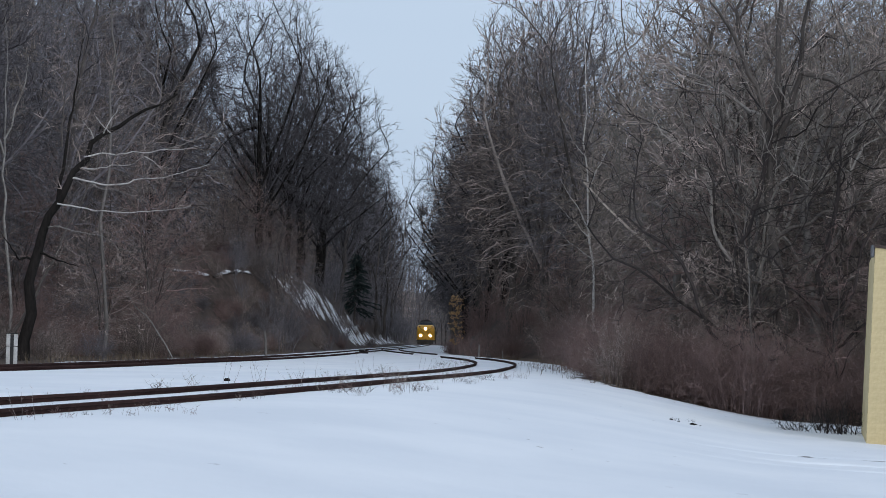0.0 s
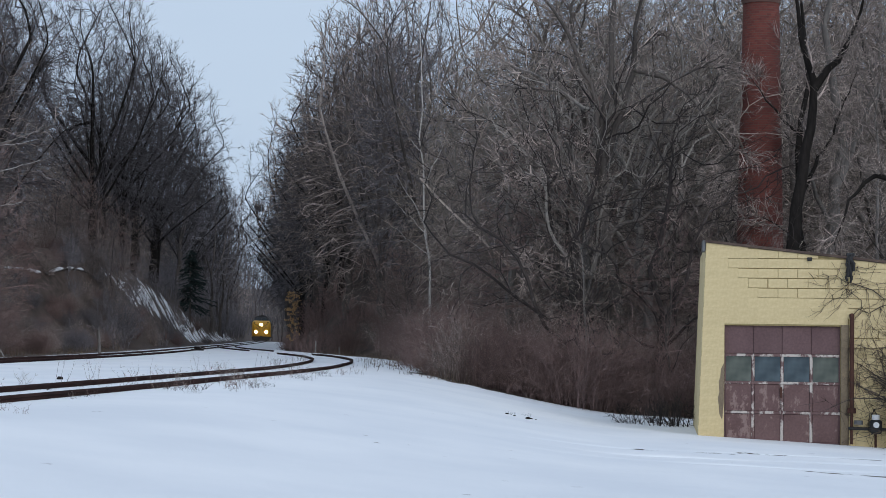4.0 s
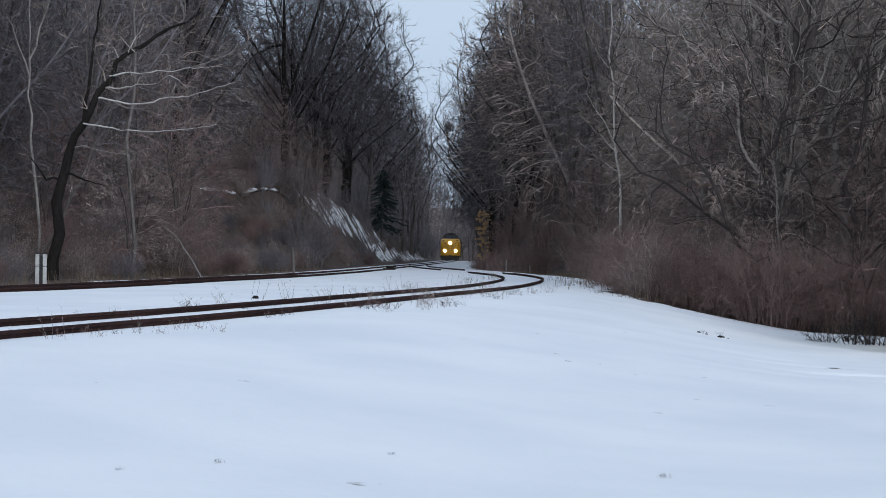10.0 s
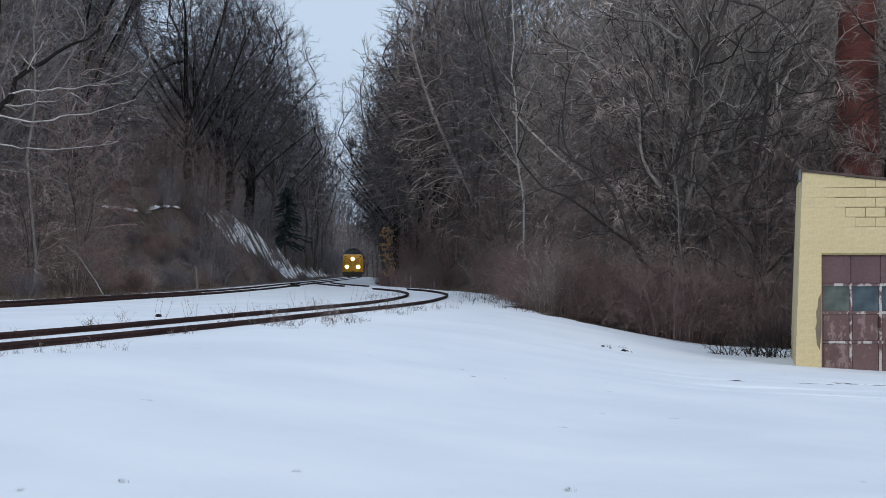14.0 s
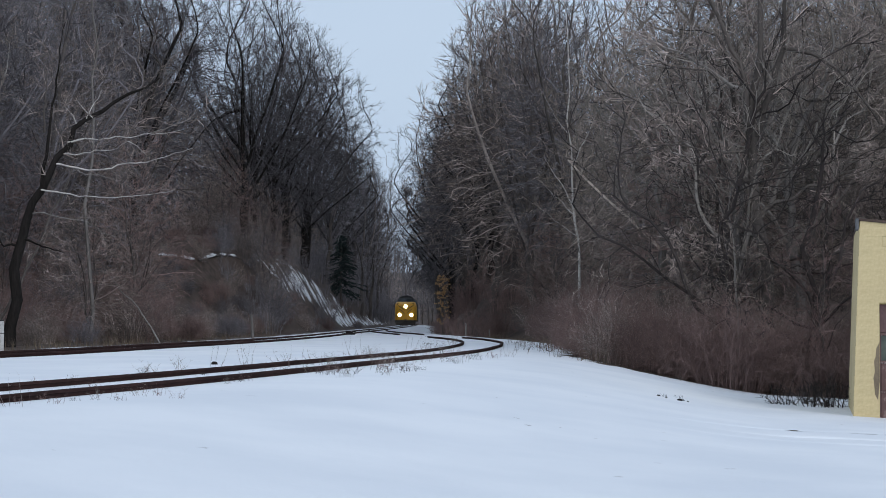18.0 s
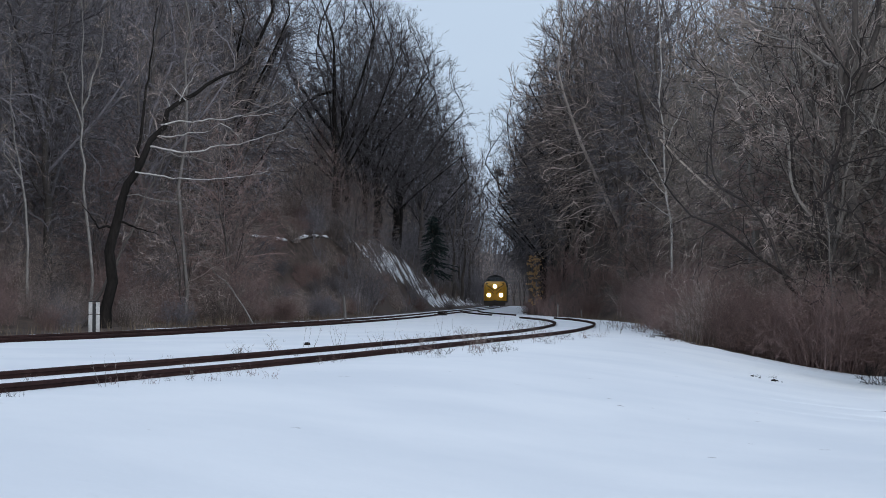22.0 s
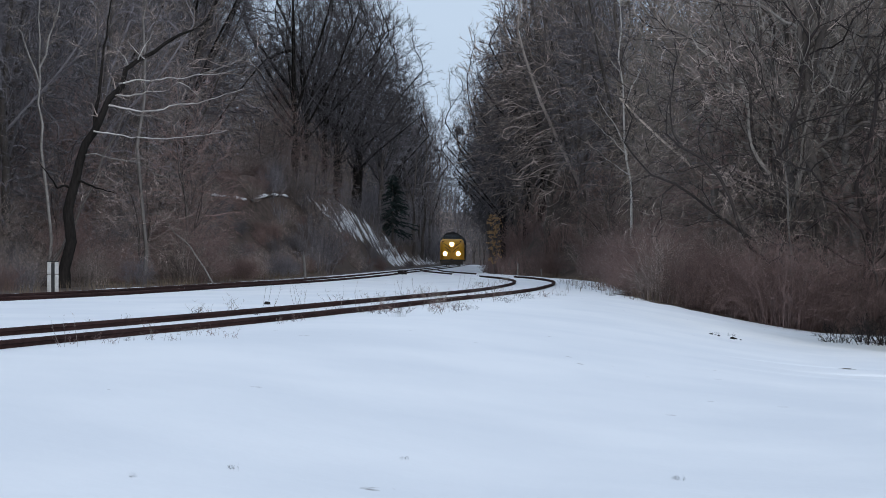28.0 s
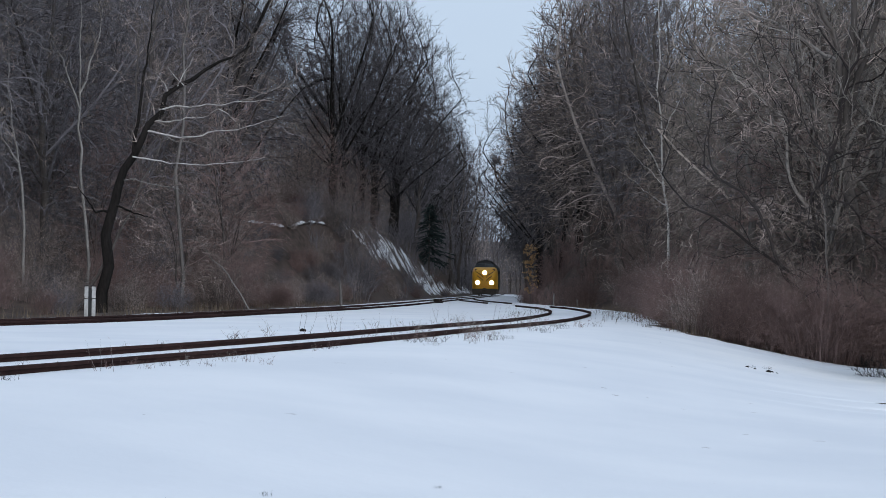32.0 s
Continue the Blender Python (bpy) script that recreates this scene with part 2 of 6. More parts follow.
def bare_cover(x, y):
    """How far the ground is bare leaf litter (1) instead of snow (0)."""
    p = Vector((x, y, 0))
    wob = 0.9 * noise.noise(p * 0.35) + 0.5 * noise.noise(p * 1.1)
    right = smooth(-0.5, 0.6, x - right_x(y) + wob)
    if y < 44:
        right *= 0
    if y > 350:
        right = 1 - 0.3 * smooth(9, 2, abs(y - 600)) * smooth(6, 9, x) * smooth(28, 24, x)
    left = smooth(2.1, 3.0, main_x(y) - x + 0.5 * wob)
    if 112 < y < 330:
        # the streaked snow that lies low on the bank of the cutting
        d = main_x(y) - x
        high = ground_z(x, y) - SNOW_TOP
        limit = max(1.2 * smooth(320, 270, y), min(5.8, 5.4 - (y - 172) * 0.075))
        streak = noise.noise(Vector((d * 0.75, y * 0.34, 3))) + 0.8 * noise.noise(Vector((d * 1.6, y * 0.75, 7)))
        snowy = (1 - smooth(limit - 0.5, limit + 0.5, high + 0.9 * wob)) * smooth(0.1, 0.45, high)
        left *= 1 - snowy * min(1.0, max(0.0, 0.62 - 0.16 * smooth(2.4, 3.6, high) + 1.5 * streak)) * smooth(184 - 22 * smooth(2.4, 3.4, high), 190 - 22 * smooth(2.4, 3.4, high), y + 5.4 * high)
    if 25 < y < 33 and 7 < x < 14:
        # wheel marks that show the turf under the snow before the garage
        for c, slope, x0, x1 in ((31.25, 0.02, 8.7, 12.4), (26.7, -0.33, 8.4, 12.6), (29.6, -0.3, 10.6, 13.4), (30.6, -0.05, 6.6, 8.8)):
            e = (y - c - slope * (x - x0)) / 0.17
            mark = math.exp(-e * e) * smooth(x0 - 0.4, x0 + 0.4, x) * smooth(x1 + 0.4, x1 - 0.4, x)
            right = max(right, mark * min(1.0, max(0.0, 0.80 + 0.9 * noise.noise(Vector((x * 1.3, c, 0))))))
    return max(right, left)


def make_ground():
    gx = steps([(-900, 0), (-300, 100), (-80, 22), (-30, 2.5), (-14, 0.8), (17, 0.4), (40, 1.5), (90, 5), (300, 30), (900, 100)])
    gy = steps([(-500, 0), (-60, 60), (0, 6), (12, 1.2), (25.5, 0.6), (33, 0.1), (110, 0.6), (150, 1.0), (240, 0.6), (330, 1.5), (420, 6), (590, 25), (610, 2), (1000, 25), (1600, 100)])
    verts, cover = [], []
    for y in gy:
        for x in gx:
            verts.append((x, y, ground_at(x, y)))
            cover.append(bare_cover(x, y))
    w = len(gx)
    faces = [(j * w + i, j * w + i + 1, (j + 1) * w + i + 1, (j + 1) * w + i) for j in range(len(gy) - 1) for i in range(w - 1)]
    m = bpy.data.materials.new("snowy_ground")
    m.use_nodes = True
    n, l = m.node_tree.nodes, m.node_tree.links
    b = n["Principled BSDF"]
    b.inputs["Roughness"].default_value = 0.75
    b.inputs["Specular IOR Level"].default_value = 0.2
    at = n.new("ShaderNodeAttribute")
    at.attribute_name = "bare"
    co = n.new("ShaderNodeTexCoord")
    n1, n2, n3 = (n.new("ShaderNodeTexNoise") for _ in range(3))
    for k, sc, de in ((n1, 0.35, 5), (n2, 2.6, 8), (n3, 9.0, 6)):
        k.inputs["Scale"].default_value, k.inputs["Detail"].default_value = sc, de
        l.new(co.outputs["Object"], k.inputs["Vector"])
    snow = n.new("ShaderNodeValToRGB")
    snow.color_ramp.elements[0].color, snow.color_ramp.elements[1].color = (0.79, 0.81, 0.84, 1), (0.88, 0.89, 0.905, 1)
    snow.color_ramp.elements[0].position, snow.color_ramp.elements[1].position = 0.35, 0.65
    l.new(n1.outputs[0], snow.inputs[0])
    litter = n.new("ShaderNodeValToRGB")
    litter.color_ramp.elements[0].color, litter.color_ramp.elements[1].color = (0.034, 0.025, 0.020, 1), (0.125, 0.088, 0.070, 1)
    litter.color_ramp.elements[0].position, litter.color_ramp.elements[1].position = 0.35, 0.68
    leaves = n.new("ShaderNodeMix")
    leaves.inputs[0].default_value = 0.5
    l.new(n1.outputs[0], leaves.inputs[2])
    l.new(n2.outputs[0], leaves.inputs[3])
    l.new(leaves.outputs[0], litter.inputs[0])
    # the edge breaks up into patches
    add = n.new("ShaderNodeMath")
    add.operation = "MULTIPLY_ADD"
    add.inputs[1].default_value, add.inputs[2].default_value = 1.9, -0.95
    l.new(n2.outputs[0], add.inputs[0])
    add2 = n.new("ShaderNodeMath")
    l.new(add.outputs[0], add2.inputs[0])
    l.new(at.outputs["Fac"], add2.inputs[1])
    cut = n.new("ShaderNodeMapRange")
    cut.inputs["From Min"].default_value, cut.inputs["From Max"].default_value = 0.42, 0.58
    l.new(add2.outputs[0], cut.inputs[0])
    mix = n.new("ShaderNodeMix")
    mix.data_type = "RGBA"
    l.new(cut.outputs[0], mix.inputs[0])
    l.new(snow.outputs[0], mix.inputs[6])
    l.new(litter.outputs[0], mix.inputs[7])
    l.new(mix.outputs[2], b.inputs["Base Color"])
    bump, bump2 = n.new("ShaderNodeBump"), n.new("ShaderNodeBump")
    bump.inputs["Strength"].default_value, bump.inputs["Distance"].default_value = 0.22, 0.05
    bump2.inputs["Strength"].default_value, bump2.inputs["Distance"].default_value = 0.25, 0.015
    l.new(n2.outputs[0], bump.inputs["Height"])
    l.new(n3.outputs[0], bump2.inputs["Height"])
    l.new(bump.outputs[0], bump2.inputs["Normal"])
    l.new(bump2.outputs[0], b.inputs["Normal"])
    ob = mesh_object("ground", verts, faces, m, smooth=True)
    a = ob.data.attributes.new("bare", "FLOAT", "POINT")
    a.data.foreach_set("value", cover)
    return tagged(ob, "snow-covered field rising to brown wooded banks", "ground", kind="structure")


make_ground()


# ---- the railway ----
PROFILE = [(-0.07, -0.17), (0.07, -0.17), (0.07, -0.155), (0.012, -0.13), (0.012, -0.045), (0.036, -0.038), (0.036, -0.006), (0.028, 0.0), (-0.028, 0.0), (-0.036, -0.006), (-0.036, -0.038), (-0.012, -0.045), (-0.012, -0.13), (-0.07, -0.155)]


def rail(parent, line, y0, y1, side, step=1.5, taper=False):
    """One rail along a plan line, half a gauge to one side of it."""
    n = max(2, int((y1 - y0) / step))
    verts, faces = [], []
    k = len(PROFILE)
    for i in range(n + 1):
        y = y0 + (y1 - y0) * i / n
        x = spline(line, y)
        d = (spline(line, y + 0.5) - spline(line, y - 0.5))
        h = math.hypot(d, 1)
        nx, ny = 1 / h, -d / h
        cx, cy = x + side * 0.7535 * nx, y + side * 0.7535 * ny
        dip = 0.012 * noise.noise(Vector((side * 9.0, y * 0.22, 3.0)))
        for px, pz in PROFILE:
            verts.append((cx + px * nx, cy + px * ny, RAIL_TOP + pz + dip))
    for i in range(n):
        for j in range(k):
            a, b = i * k + j, i * k + (j + 1) % k
            faces.append((a, b, b + k, a + k))
    faces += [tuple(range(k)), tuple(range(n * k + k - 1, n * k - 1, -1))]
    return mesh_object("rail", verts, faces, RAIL, parent)


main_track = thing("railway_track", Matrix(), "rusty main railway line half buried in snow", "railway track")
siding_track = thing("siding_track", Matrix(), "rusty curved railway siding half buried in snow", "railway track")
for s in (-1, 1):
    rail(main_track, MAIN, 12, 420, s)
    rail(siding_track, SIDING, 6, 102 if s < 0 else 99, s, 1.0)
    rail(siding_track, SIDING, 119, 200, s, 1.0)


# ---- trees ----
class Wood:
    """Collects tapering stems as mesh data."""

    def __init__(self, seed, thin=0.007, curl=0.38):
        self.curl = curl
        self.rnd = random.Random(seed)
        self.thin = thin
        self.parts = {"trunk": ([], []), "crown": ([], [])}

    def stem(self, where, points, radii, sides):
        verts, faces = self.parts[where]
        base = len(verts)
        n = len(points)
        u = None
        for i, p in enumerate(points):
            d = points[min(i + 1, n - 1)] - points[max(i - 1, 0)]
            if d.length < 1e-6:
                d = Vector((0, 0, 1))
            d.normalize()
            u = d.orthogonal().normalized() if i == 0 else (u - d * u.dot(d)).normalized()
            v = d.cross(u)
            if i == n - 1 and radii[i] < 0.004:
                verts.append(tuple(p))
            else:
                for k in range(sides):
                    a = 2 * math.pi * k / sides
                    verts.append(tuple(p + (u * math.cos(a) + v * math.sin(a)) * radii[i]))
        for i in range(n - 1):
            a, b = base + i * sides, base + (i + 1) * sides
            if i == n - 2 and radii[-1] < 0.004:
                faces += [(a + k, a + (k + 1) % sides, b) for k in range(sides)]
            else:
                faces += [(a + k, a + (k + 1) % sides, b + (k + 1) % sides, b + k) for k in range(sides)]

    def path(self, p, d, length, segs, wander, lift):
        pts, p, d = [p.copy()], p.copy(), d.normalized()
        for _ in range(segs):
            d = (d + Vector([self.rnd.gauss(0, wander) for _ in range(3)]) + Vector((0, 0, lift))).normalized()
            p = p + d * (length / segs)
            pts.append(p.copy())
        return pts

    def side_dir(self, d, angle):
        u = d.orthogonal().normalized()
        v = d.cross(u)
        a = self.rnd.uniform(0, 2 * math.pi)
        return (d * math.cos(angle) + (u * math.cos(a) + v * math.sin(a)) * math.sin(angle)).normalized()

    def sprout(self, p, d, length, r, level, deep, dense, lift, wander=0.15):
        """A limb with its own side shoots."""
        rnd = self.rnd
        thin = self.thin
        if level >= deep:
            q = p + (d + Vector((0, 0, self.curl))).normalized() * length
            self.stem("crown", [p, q], [max(r, thin), 0.001], 3)
            return
        segs = {1: 6, 2: 4}.get(level, 2)
        pts = self.path(p, d, length, segs, wander if level < 3 else 0.12, lift)
        radii = [max(thin * 1.15, r * (1 - 0.85 * i / segs)) for i in range(segs)] + [0.001]
        self.stem("trunk" if level == 1 else "crown", pts, radii, {1: 5, 2: 4}.get(level, 3))
        self.shoots(pts, length, r, level, deep, dense, lift, wander)

    def shoots(self, pts, length, r, level, deep, dense, lift, wander=0.15, first=0.15):
        rnd = self.rnd
        segs = len(pts) - 1
        count = {1: 10, 2: 7.5, 3: 4.8}.get(level, 4) * dense
        count = int(count) + (rnd.random() < count % 1)
        for i in range(count):
            t = first + (1 - first) * rnd.random() ** 0.85
            k = min(segs - 1, int(t * segs))
            q = pts[k].lerp(pts[k + 1], t * segs - k)
            dd = (pts[k + 1] - pts[k]).normalized()
            w = self.side_dir(dd, rnd.uniform(0.45, 1.05))
            ln = length * rnd.uniform(0.34, 0.62) * (1.15 - 0.5 * t)
            self.sprout(q, w, max(0.38, ln * 1.06), r * (1 - 0.8 * t) * 0.55, level + 1, deep, dense, lift * 0.8, wander)

    def fill(self, joints, targets, radius, step=0.45, reach=5.0, kill=0.75, keep=0.55, twigs=2.0, twig=(0.35, 0.9), centre=(0, 0, 8), sag=0.0, crook=0.12):
        """Branches that grow from the given joints [(point, parent)] until every target point is reached."""
        rnd = self.rnd
        gen = np.random.default_rng(rnd.randint(0, 99999))
        pos = [np.array(p, float) for p, _ in joints]
        up = [k for _, k in joints]
        head = [(pos[i] - pos[k]) / max(1e-6, np.linalg.norm(pos[i] - pos[k])) if k >= 0 else np.array((0, 0, 1.0)) for i, k in enumerate(up)]
        goal = np.array(targets, float)
        nodes = np.array(pos)
        d = np.linalg.norm(goal[:, None] - nodes[None], axis=2)
        near, dist = d.argmin(1), d.min(1)
        for _ in range(90):
            live = dist < reach
            if not live.any():
                break
            pull = {}
            for g in np.nonzero(live)[0]:
                k = near[g]
                v = (goal[g] - pos[k]) / max(1e-6, dist[g])
                pull[k] = pull[k] + v if k in pull else v
            first = len(pos)
            for k, v in pull.items():
                h = v / max(1e-6, np.linalg.norm(v)) * (1 - keep) + head[k] * keep + gen.normal(0, crook, 3)
                h[2] -= sag
                h /= np.linalg.norm(h)
                pos.append(pos[k] + h * step)
                up.append(int(k))
                head.append(h)
            fresh = np.array(pos[first:])
            d = np.linalg.norm(goal[:, None] - fresh[None], axis=2)
            m = d.min(1)
            closer = m < dist
            near = np.where(closer, d.argmin(1) + first, near)
            dist = np.where(closer, m, dist)
            left = dist > kill
            goal, near, dist = goal[left], near[left], dist[left]
            if len(goal) == 0 or len(pos) > 7000:
                break
        n = len(pos)
        kids = [[] for _ in range(n)]
        for i, k in enumerate(up):
            if k >= 0:
                kids[k].append(i)
        ends = [0] * n
        for i in range(n - 1, -1, -1):
            ends[i] = max(1, ends[i])
            if up[i] >= 0:
                ends[up[i]] += ends[i]
        power = math.log(radius / self.thin) / math.log(max(2, ends[0]))
        size = [self.thin * e ** power for e in ends]
        todo = [(0, -1)]
        while todo:
            i, stem_from = todo.pop()
            run = [stem_from, i] if stem_from >= 0 else [i]
            while kids[run[-1]]:
                best = max(kids[run[-1]], key=lambda c: ends[c])
                todo += [(c, run[-1]) for c in kids[run[-1]] if c != best]
                run.append(best)
            r0 = size[i]
            radii = [min(size[k], r0) for k in run]
            radii[-1] = 0.001 if len(run) > 1 else radii[-1]
            if len(run) > 1:
                self.stem("trunk" if r0 > 0.075 or r0 > 0.4 * radius else "crown", [Vector(pos[k]) for k in run], radii, 7 if r0 > 0.1 else 5 if r0 > 0.04 else 3)
        mid = Vector(centre)
        for i in range(len(joints), n):
            if size[i] > 0.035:
                continue
            for _ in range(int(twigs) + (rnd.random() < twigs % 1)):
                p = Vector(pos[i])
                out = (p - mid).normalized()
                v = (Vector(head[i]) * 0.8 + out * 0.6 + Vector([rnd.gauss(0, 0.38) for _ in range(3)])).normalized()
                e = p + v * rnd.uniform(*twig)
                stout = rnd.uniform(0.7, 1.6)
                self.stem("crown", [p, e], [self.thin * stout, 0.001], 3)
                for _ in range(3):
                    b = p.lerp(e, rnd.uniform(0.2, 0.95))
                    self.stem("crown", [b, b + self.side_dir(v, rnd.uniform(0.3, 1.0)) * rnd.uniform(0.4, 0.75) * twig[1]], [self.thin * 0.85 * stout, 0.001], 3)
        return self

    def dome(self, height, radius, wide, split=0.28, arms=7, low=0.2, count=1500, flare=0.55, shell=0.5, bend=0.09, **more):
        """A forked trunk under a round crown of fine twigs."""
        rnd = self.rnd
        joints = [((0, 0, -0.5), -1)]
        p = Vector((0, 0, 0))
        for i in range(5):
            p = Vector((rnd.gauss(0, 0.08), rnd.gauss(0, 0.08), height * split * (i + 1) / 5))
            joints.append((tuple(p), len(joints) - 1))
        fork = len(joints) - 1
        for i in range(arms):
            a = 6.283 * (i + rnd.uniform(-0.3, 0.3)) / arms
            tilt = 0.1 if i == 0 else flare * rnd.uniform(0.45, 1.1)
            d = Vector((math.cos(a) * math.sin(tilt), math.sin(a) * math.sin(tilt), math.cos(tilt)))
            k = fork - i % 3
            arm = self.path(Vector(joints[k][0]), d, height * (0.72 - split) * rnd.uniform(0.8, 1.1), 7, bend, 0.03)
            for q in arm[1:]:
                joints.append((tuple(q), k))
                k = len(joints) - 1
        targets = []
        z0, z1 = height * low, height
        while len(targets) < count:
            v = Vector([rnd.gauss(0, 1) for _ in range(3)]).normalized() * rnd.random() ** shell
            z = z0 + (z1 - z0) * (0.42 + (0.58 if v.z > 0 else 0.42) * v.z)
            lump = 1 + 0.16 * noise.noise(Vector((v.x * 2.2, v.y * 2.2, v.z * 2.2 + height)))
            targets.append((v.x * wide * lump, v.y * wide * lump, z0 + (z - z0) * lump))
        return self.fill(joints, targets, radius, centre=(0, 0, height * 0.4), **more)

    def make(self, name, bark, twig, label, category="tree", group="", at=None):
        ob = thing(name, at or Matrix(), label, category, group)
        for w, mat in (("trunk", bark), ("crown", twig)):
            v, f = self.parts[w]
            if f:
                mesh_object(w, v, f, mat, ob, smooth=(w == "trunk"))
        return ob


def thicket(seed, height, wide, stems, shoots, mat, label, thin=0.0035, whole=False):
    """A leafless rounded thicket: arching stems from one patch, each with fine side shoots."""
    w = Wood(seed)
    r = w.rnd
    for _ in range(stems):
        a, q = r.uniform(0, 6.283), math.sqrt(r.random())
        p = Vector((0.45 * wide * q * math.cos(a), 0.45 * wide * q * math.sin(a), -0.15))
        e = Vector((wide * q * math.cos(a), wide * q * math.sin(a), height * (math.sqrt(1.02 - q * q) * r.uniform(0.45, 1.0) + 0.04)))
        k = (p + e) / 2 + Vector((-0.22 * wide * q * math.cos(a), -0.22 * wide * q * math.sin(a), 0.18 * height))
        pts = [p.lerp(k, t).lerp(k.lerp(e, t), t) + Vector([r.gauss(0, 0.04) for _ in range(3)]) for t in (0, 0.25, 0.5, 0.75, 1.0)]
        r0 = thin * r.uniform(1.6, 3.2)
        w.stem("crown" if whole else "trunk", pts, [r0, r0 * 0.8, r0 * 0.6, r0 * 0.4, 0.001], 3)
        for _ in range(shoots):
            t = r.uniform(0.08, 0.98) * 4
            i = min(3, int(t))
            b = pts[i].lerp(pts[i + 1], t - i)
            dd = w.side_dir((pts[i + 1] - pts[i]).normalized(), r.uniform(0.3, 1.2))
            c = b + dd * r.uniform(0.25, 0.75) * height * 0.3
            w.stem("crown", [b, c], [thin * 1.3, 0.001], 3)
            for _ in range(3):
                g = b.lerp(c, r.uniform(0.25, 0.95))
                w.stem("crown", [g, g + w.side_dir(dd, r.uniform(0.3, 1.1)) * r.uniform(0.15, 0.45)], [thin, 0.001], 3)
    ob = thing("thicket", Matrix(), label, "shrub", "leafless thickets")
    for name, key in (("growth", "crown"), ("stem_clump", "trunk")):
        v, f = w.parts[key]
        if f:
            tagged(mesh_object(name, v, f, mat, ob), kind="stuff")
    return ob


rnd = random.Random(7)
GRP = "bare woodland trees"
# round-crowned trees on the banks of the cutting; twig colour carries the backlight
DOME = [
    Wood(11, 0.0145).dome(21, 0.34, 6.8, 0.26, 15, 0.12, 2400, 0.85, 0.55, 0.045, kill=0.65, keep=0.4, crook=0.06, twigs=1.0, twig=(0.5, 1.1)).make("bare_tree", BARK_BLACK, TWIG_BACKLIT, "tall bare backlit-dark round-crowned tree on the bank", group=GRP),
    Wood(12, 0.0145).dome(21, 0.30, 5.6, 0.30, 13, 0.12, 2100, 0.75, 0.55, 0.045, kill=0.65, keep=0.4, crook=0.06, twigs=1.0, twig=(0.5, 1.1)).make("bare_tree", BARK_BLACK, TWIG_BACKLIT, "tall bare round-crowned tree with backlit-dark twigs", group=GRP),
]
EDGE = [
    Wood(13, 0.016).dome(21, 0.22, 4.2, 0.32, 6, 0.12, 1500, 0.5, kill=0.7, bend=0.05, keep=0.42, crook=0.07, twigs=1.0, twig=(0.45, 1.0)).make("bare_tree", BARK, TWIG_COLD, "tall narrow bare tree branched from low down", group=GRP),
    Wood(14, 0.016).dome(20, 0.22, 4.5, 0.26, 6, 0.06, 1500, 0.55, kill=0.7, bend=0.05, keep=0.42, crook=0.07, twigs=1.0, twig=(0.45, 1.0)).make("bare_tree", BARK, TWIG, "tall bare brown tree branched from low down", group=GRP),
]
AIRY = [
    Wood(17, 0.017).dome(20, 0.20, 4.2, 0.3, 6, 0.12, 360, 0.7, kill=1.1, twigs=0.7, twig=(0.5, 1.2)).make("bare_tree", BARK, TWIG_COLD, "bare thin-crowned tree leaning over the line", group=GRP),
    Wood(18, 0.016).dome(19, 0.18, 3.6, 0.3, 5, 0.15, 320, 0.7, kill=1.1, twigs=0.7, twig=(0.5, 1.2)).make("bare_tree", BARK, TWIG, "bare thin-crowned brown tree in the cutting", group=GRP),
]
# nearer woodland: crooked limbs under a haze of fine twigs
FINE = [
    Wood(61, 0.0105).dome(17, 0.19, 4.8, 0.28, 7, 0.02, 3000, 0.8, bend=0.06, crook=0.2, kill=0.5, keep=0.45, twigs=0.85, twig=(0.3, 0.8)).make("bare_tree", BARK, TWIG, "bare tree with crooked limbs and fine brown twigs", group=GRP),
    Wood(62, 0.0105).dome(16, 0.18, 5.0, 0.24, 7, 0.0, 3000, 0.9, bend=0.06, crook=0.24, kill=0.5, keep=0.4, twigs=0.85, twig=(0.3, 0.8)).make("bare_tree", BARK, TWIG_GREY, "bare tree with crooked limbs and pale grey twigs", group=GRP),
    Wood(63, 0.0105).dome(19, 0.19, 4.4, 0.36, 7, 0.03, 3000, 0.7, bend=0.06, crook=0.16, kill=0.5, twigs=0.85, twig=(0.3, 0.8)).make("bare_tree", BARK, TWIG_COLD, "tall bare tree with a haze of dark twigs", group=GRP),
]
GNARL = [
    Wood(65, 0.010).dome(11, 0.21, 5.4, 0.24, 7, 0.16, 560, 1.2, 0.7, 0.28, crook=0.30, keep=0.35, kill=0.75, twigs=0.7, twig=(0.3, 0.8)).make("gnarled_tree", TWIG_DARK, TWIG_DARK, "dark gnarled tree with crooked level limbs", group="gnarled bare trees"),
    Wood(66, 0.010).dome(11, 0.13, 3.3, 0.42, 6, 0.42, 520, 1.0, 0.7, 0.25, crook=0.30, keep=0.35, kill=0.6, twigs=0.6, twig=(0.3, 0.7)).make("gnarled_tree", BARK_GREY, TWIG_PALE, "small gnarled tree with pale curling twigs", group="gnarled bare trees"),
]
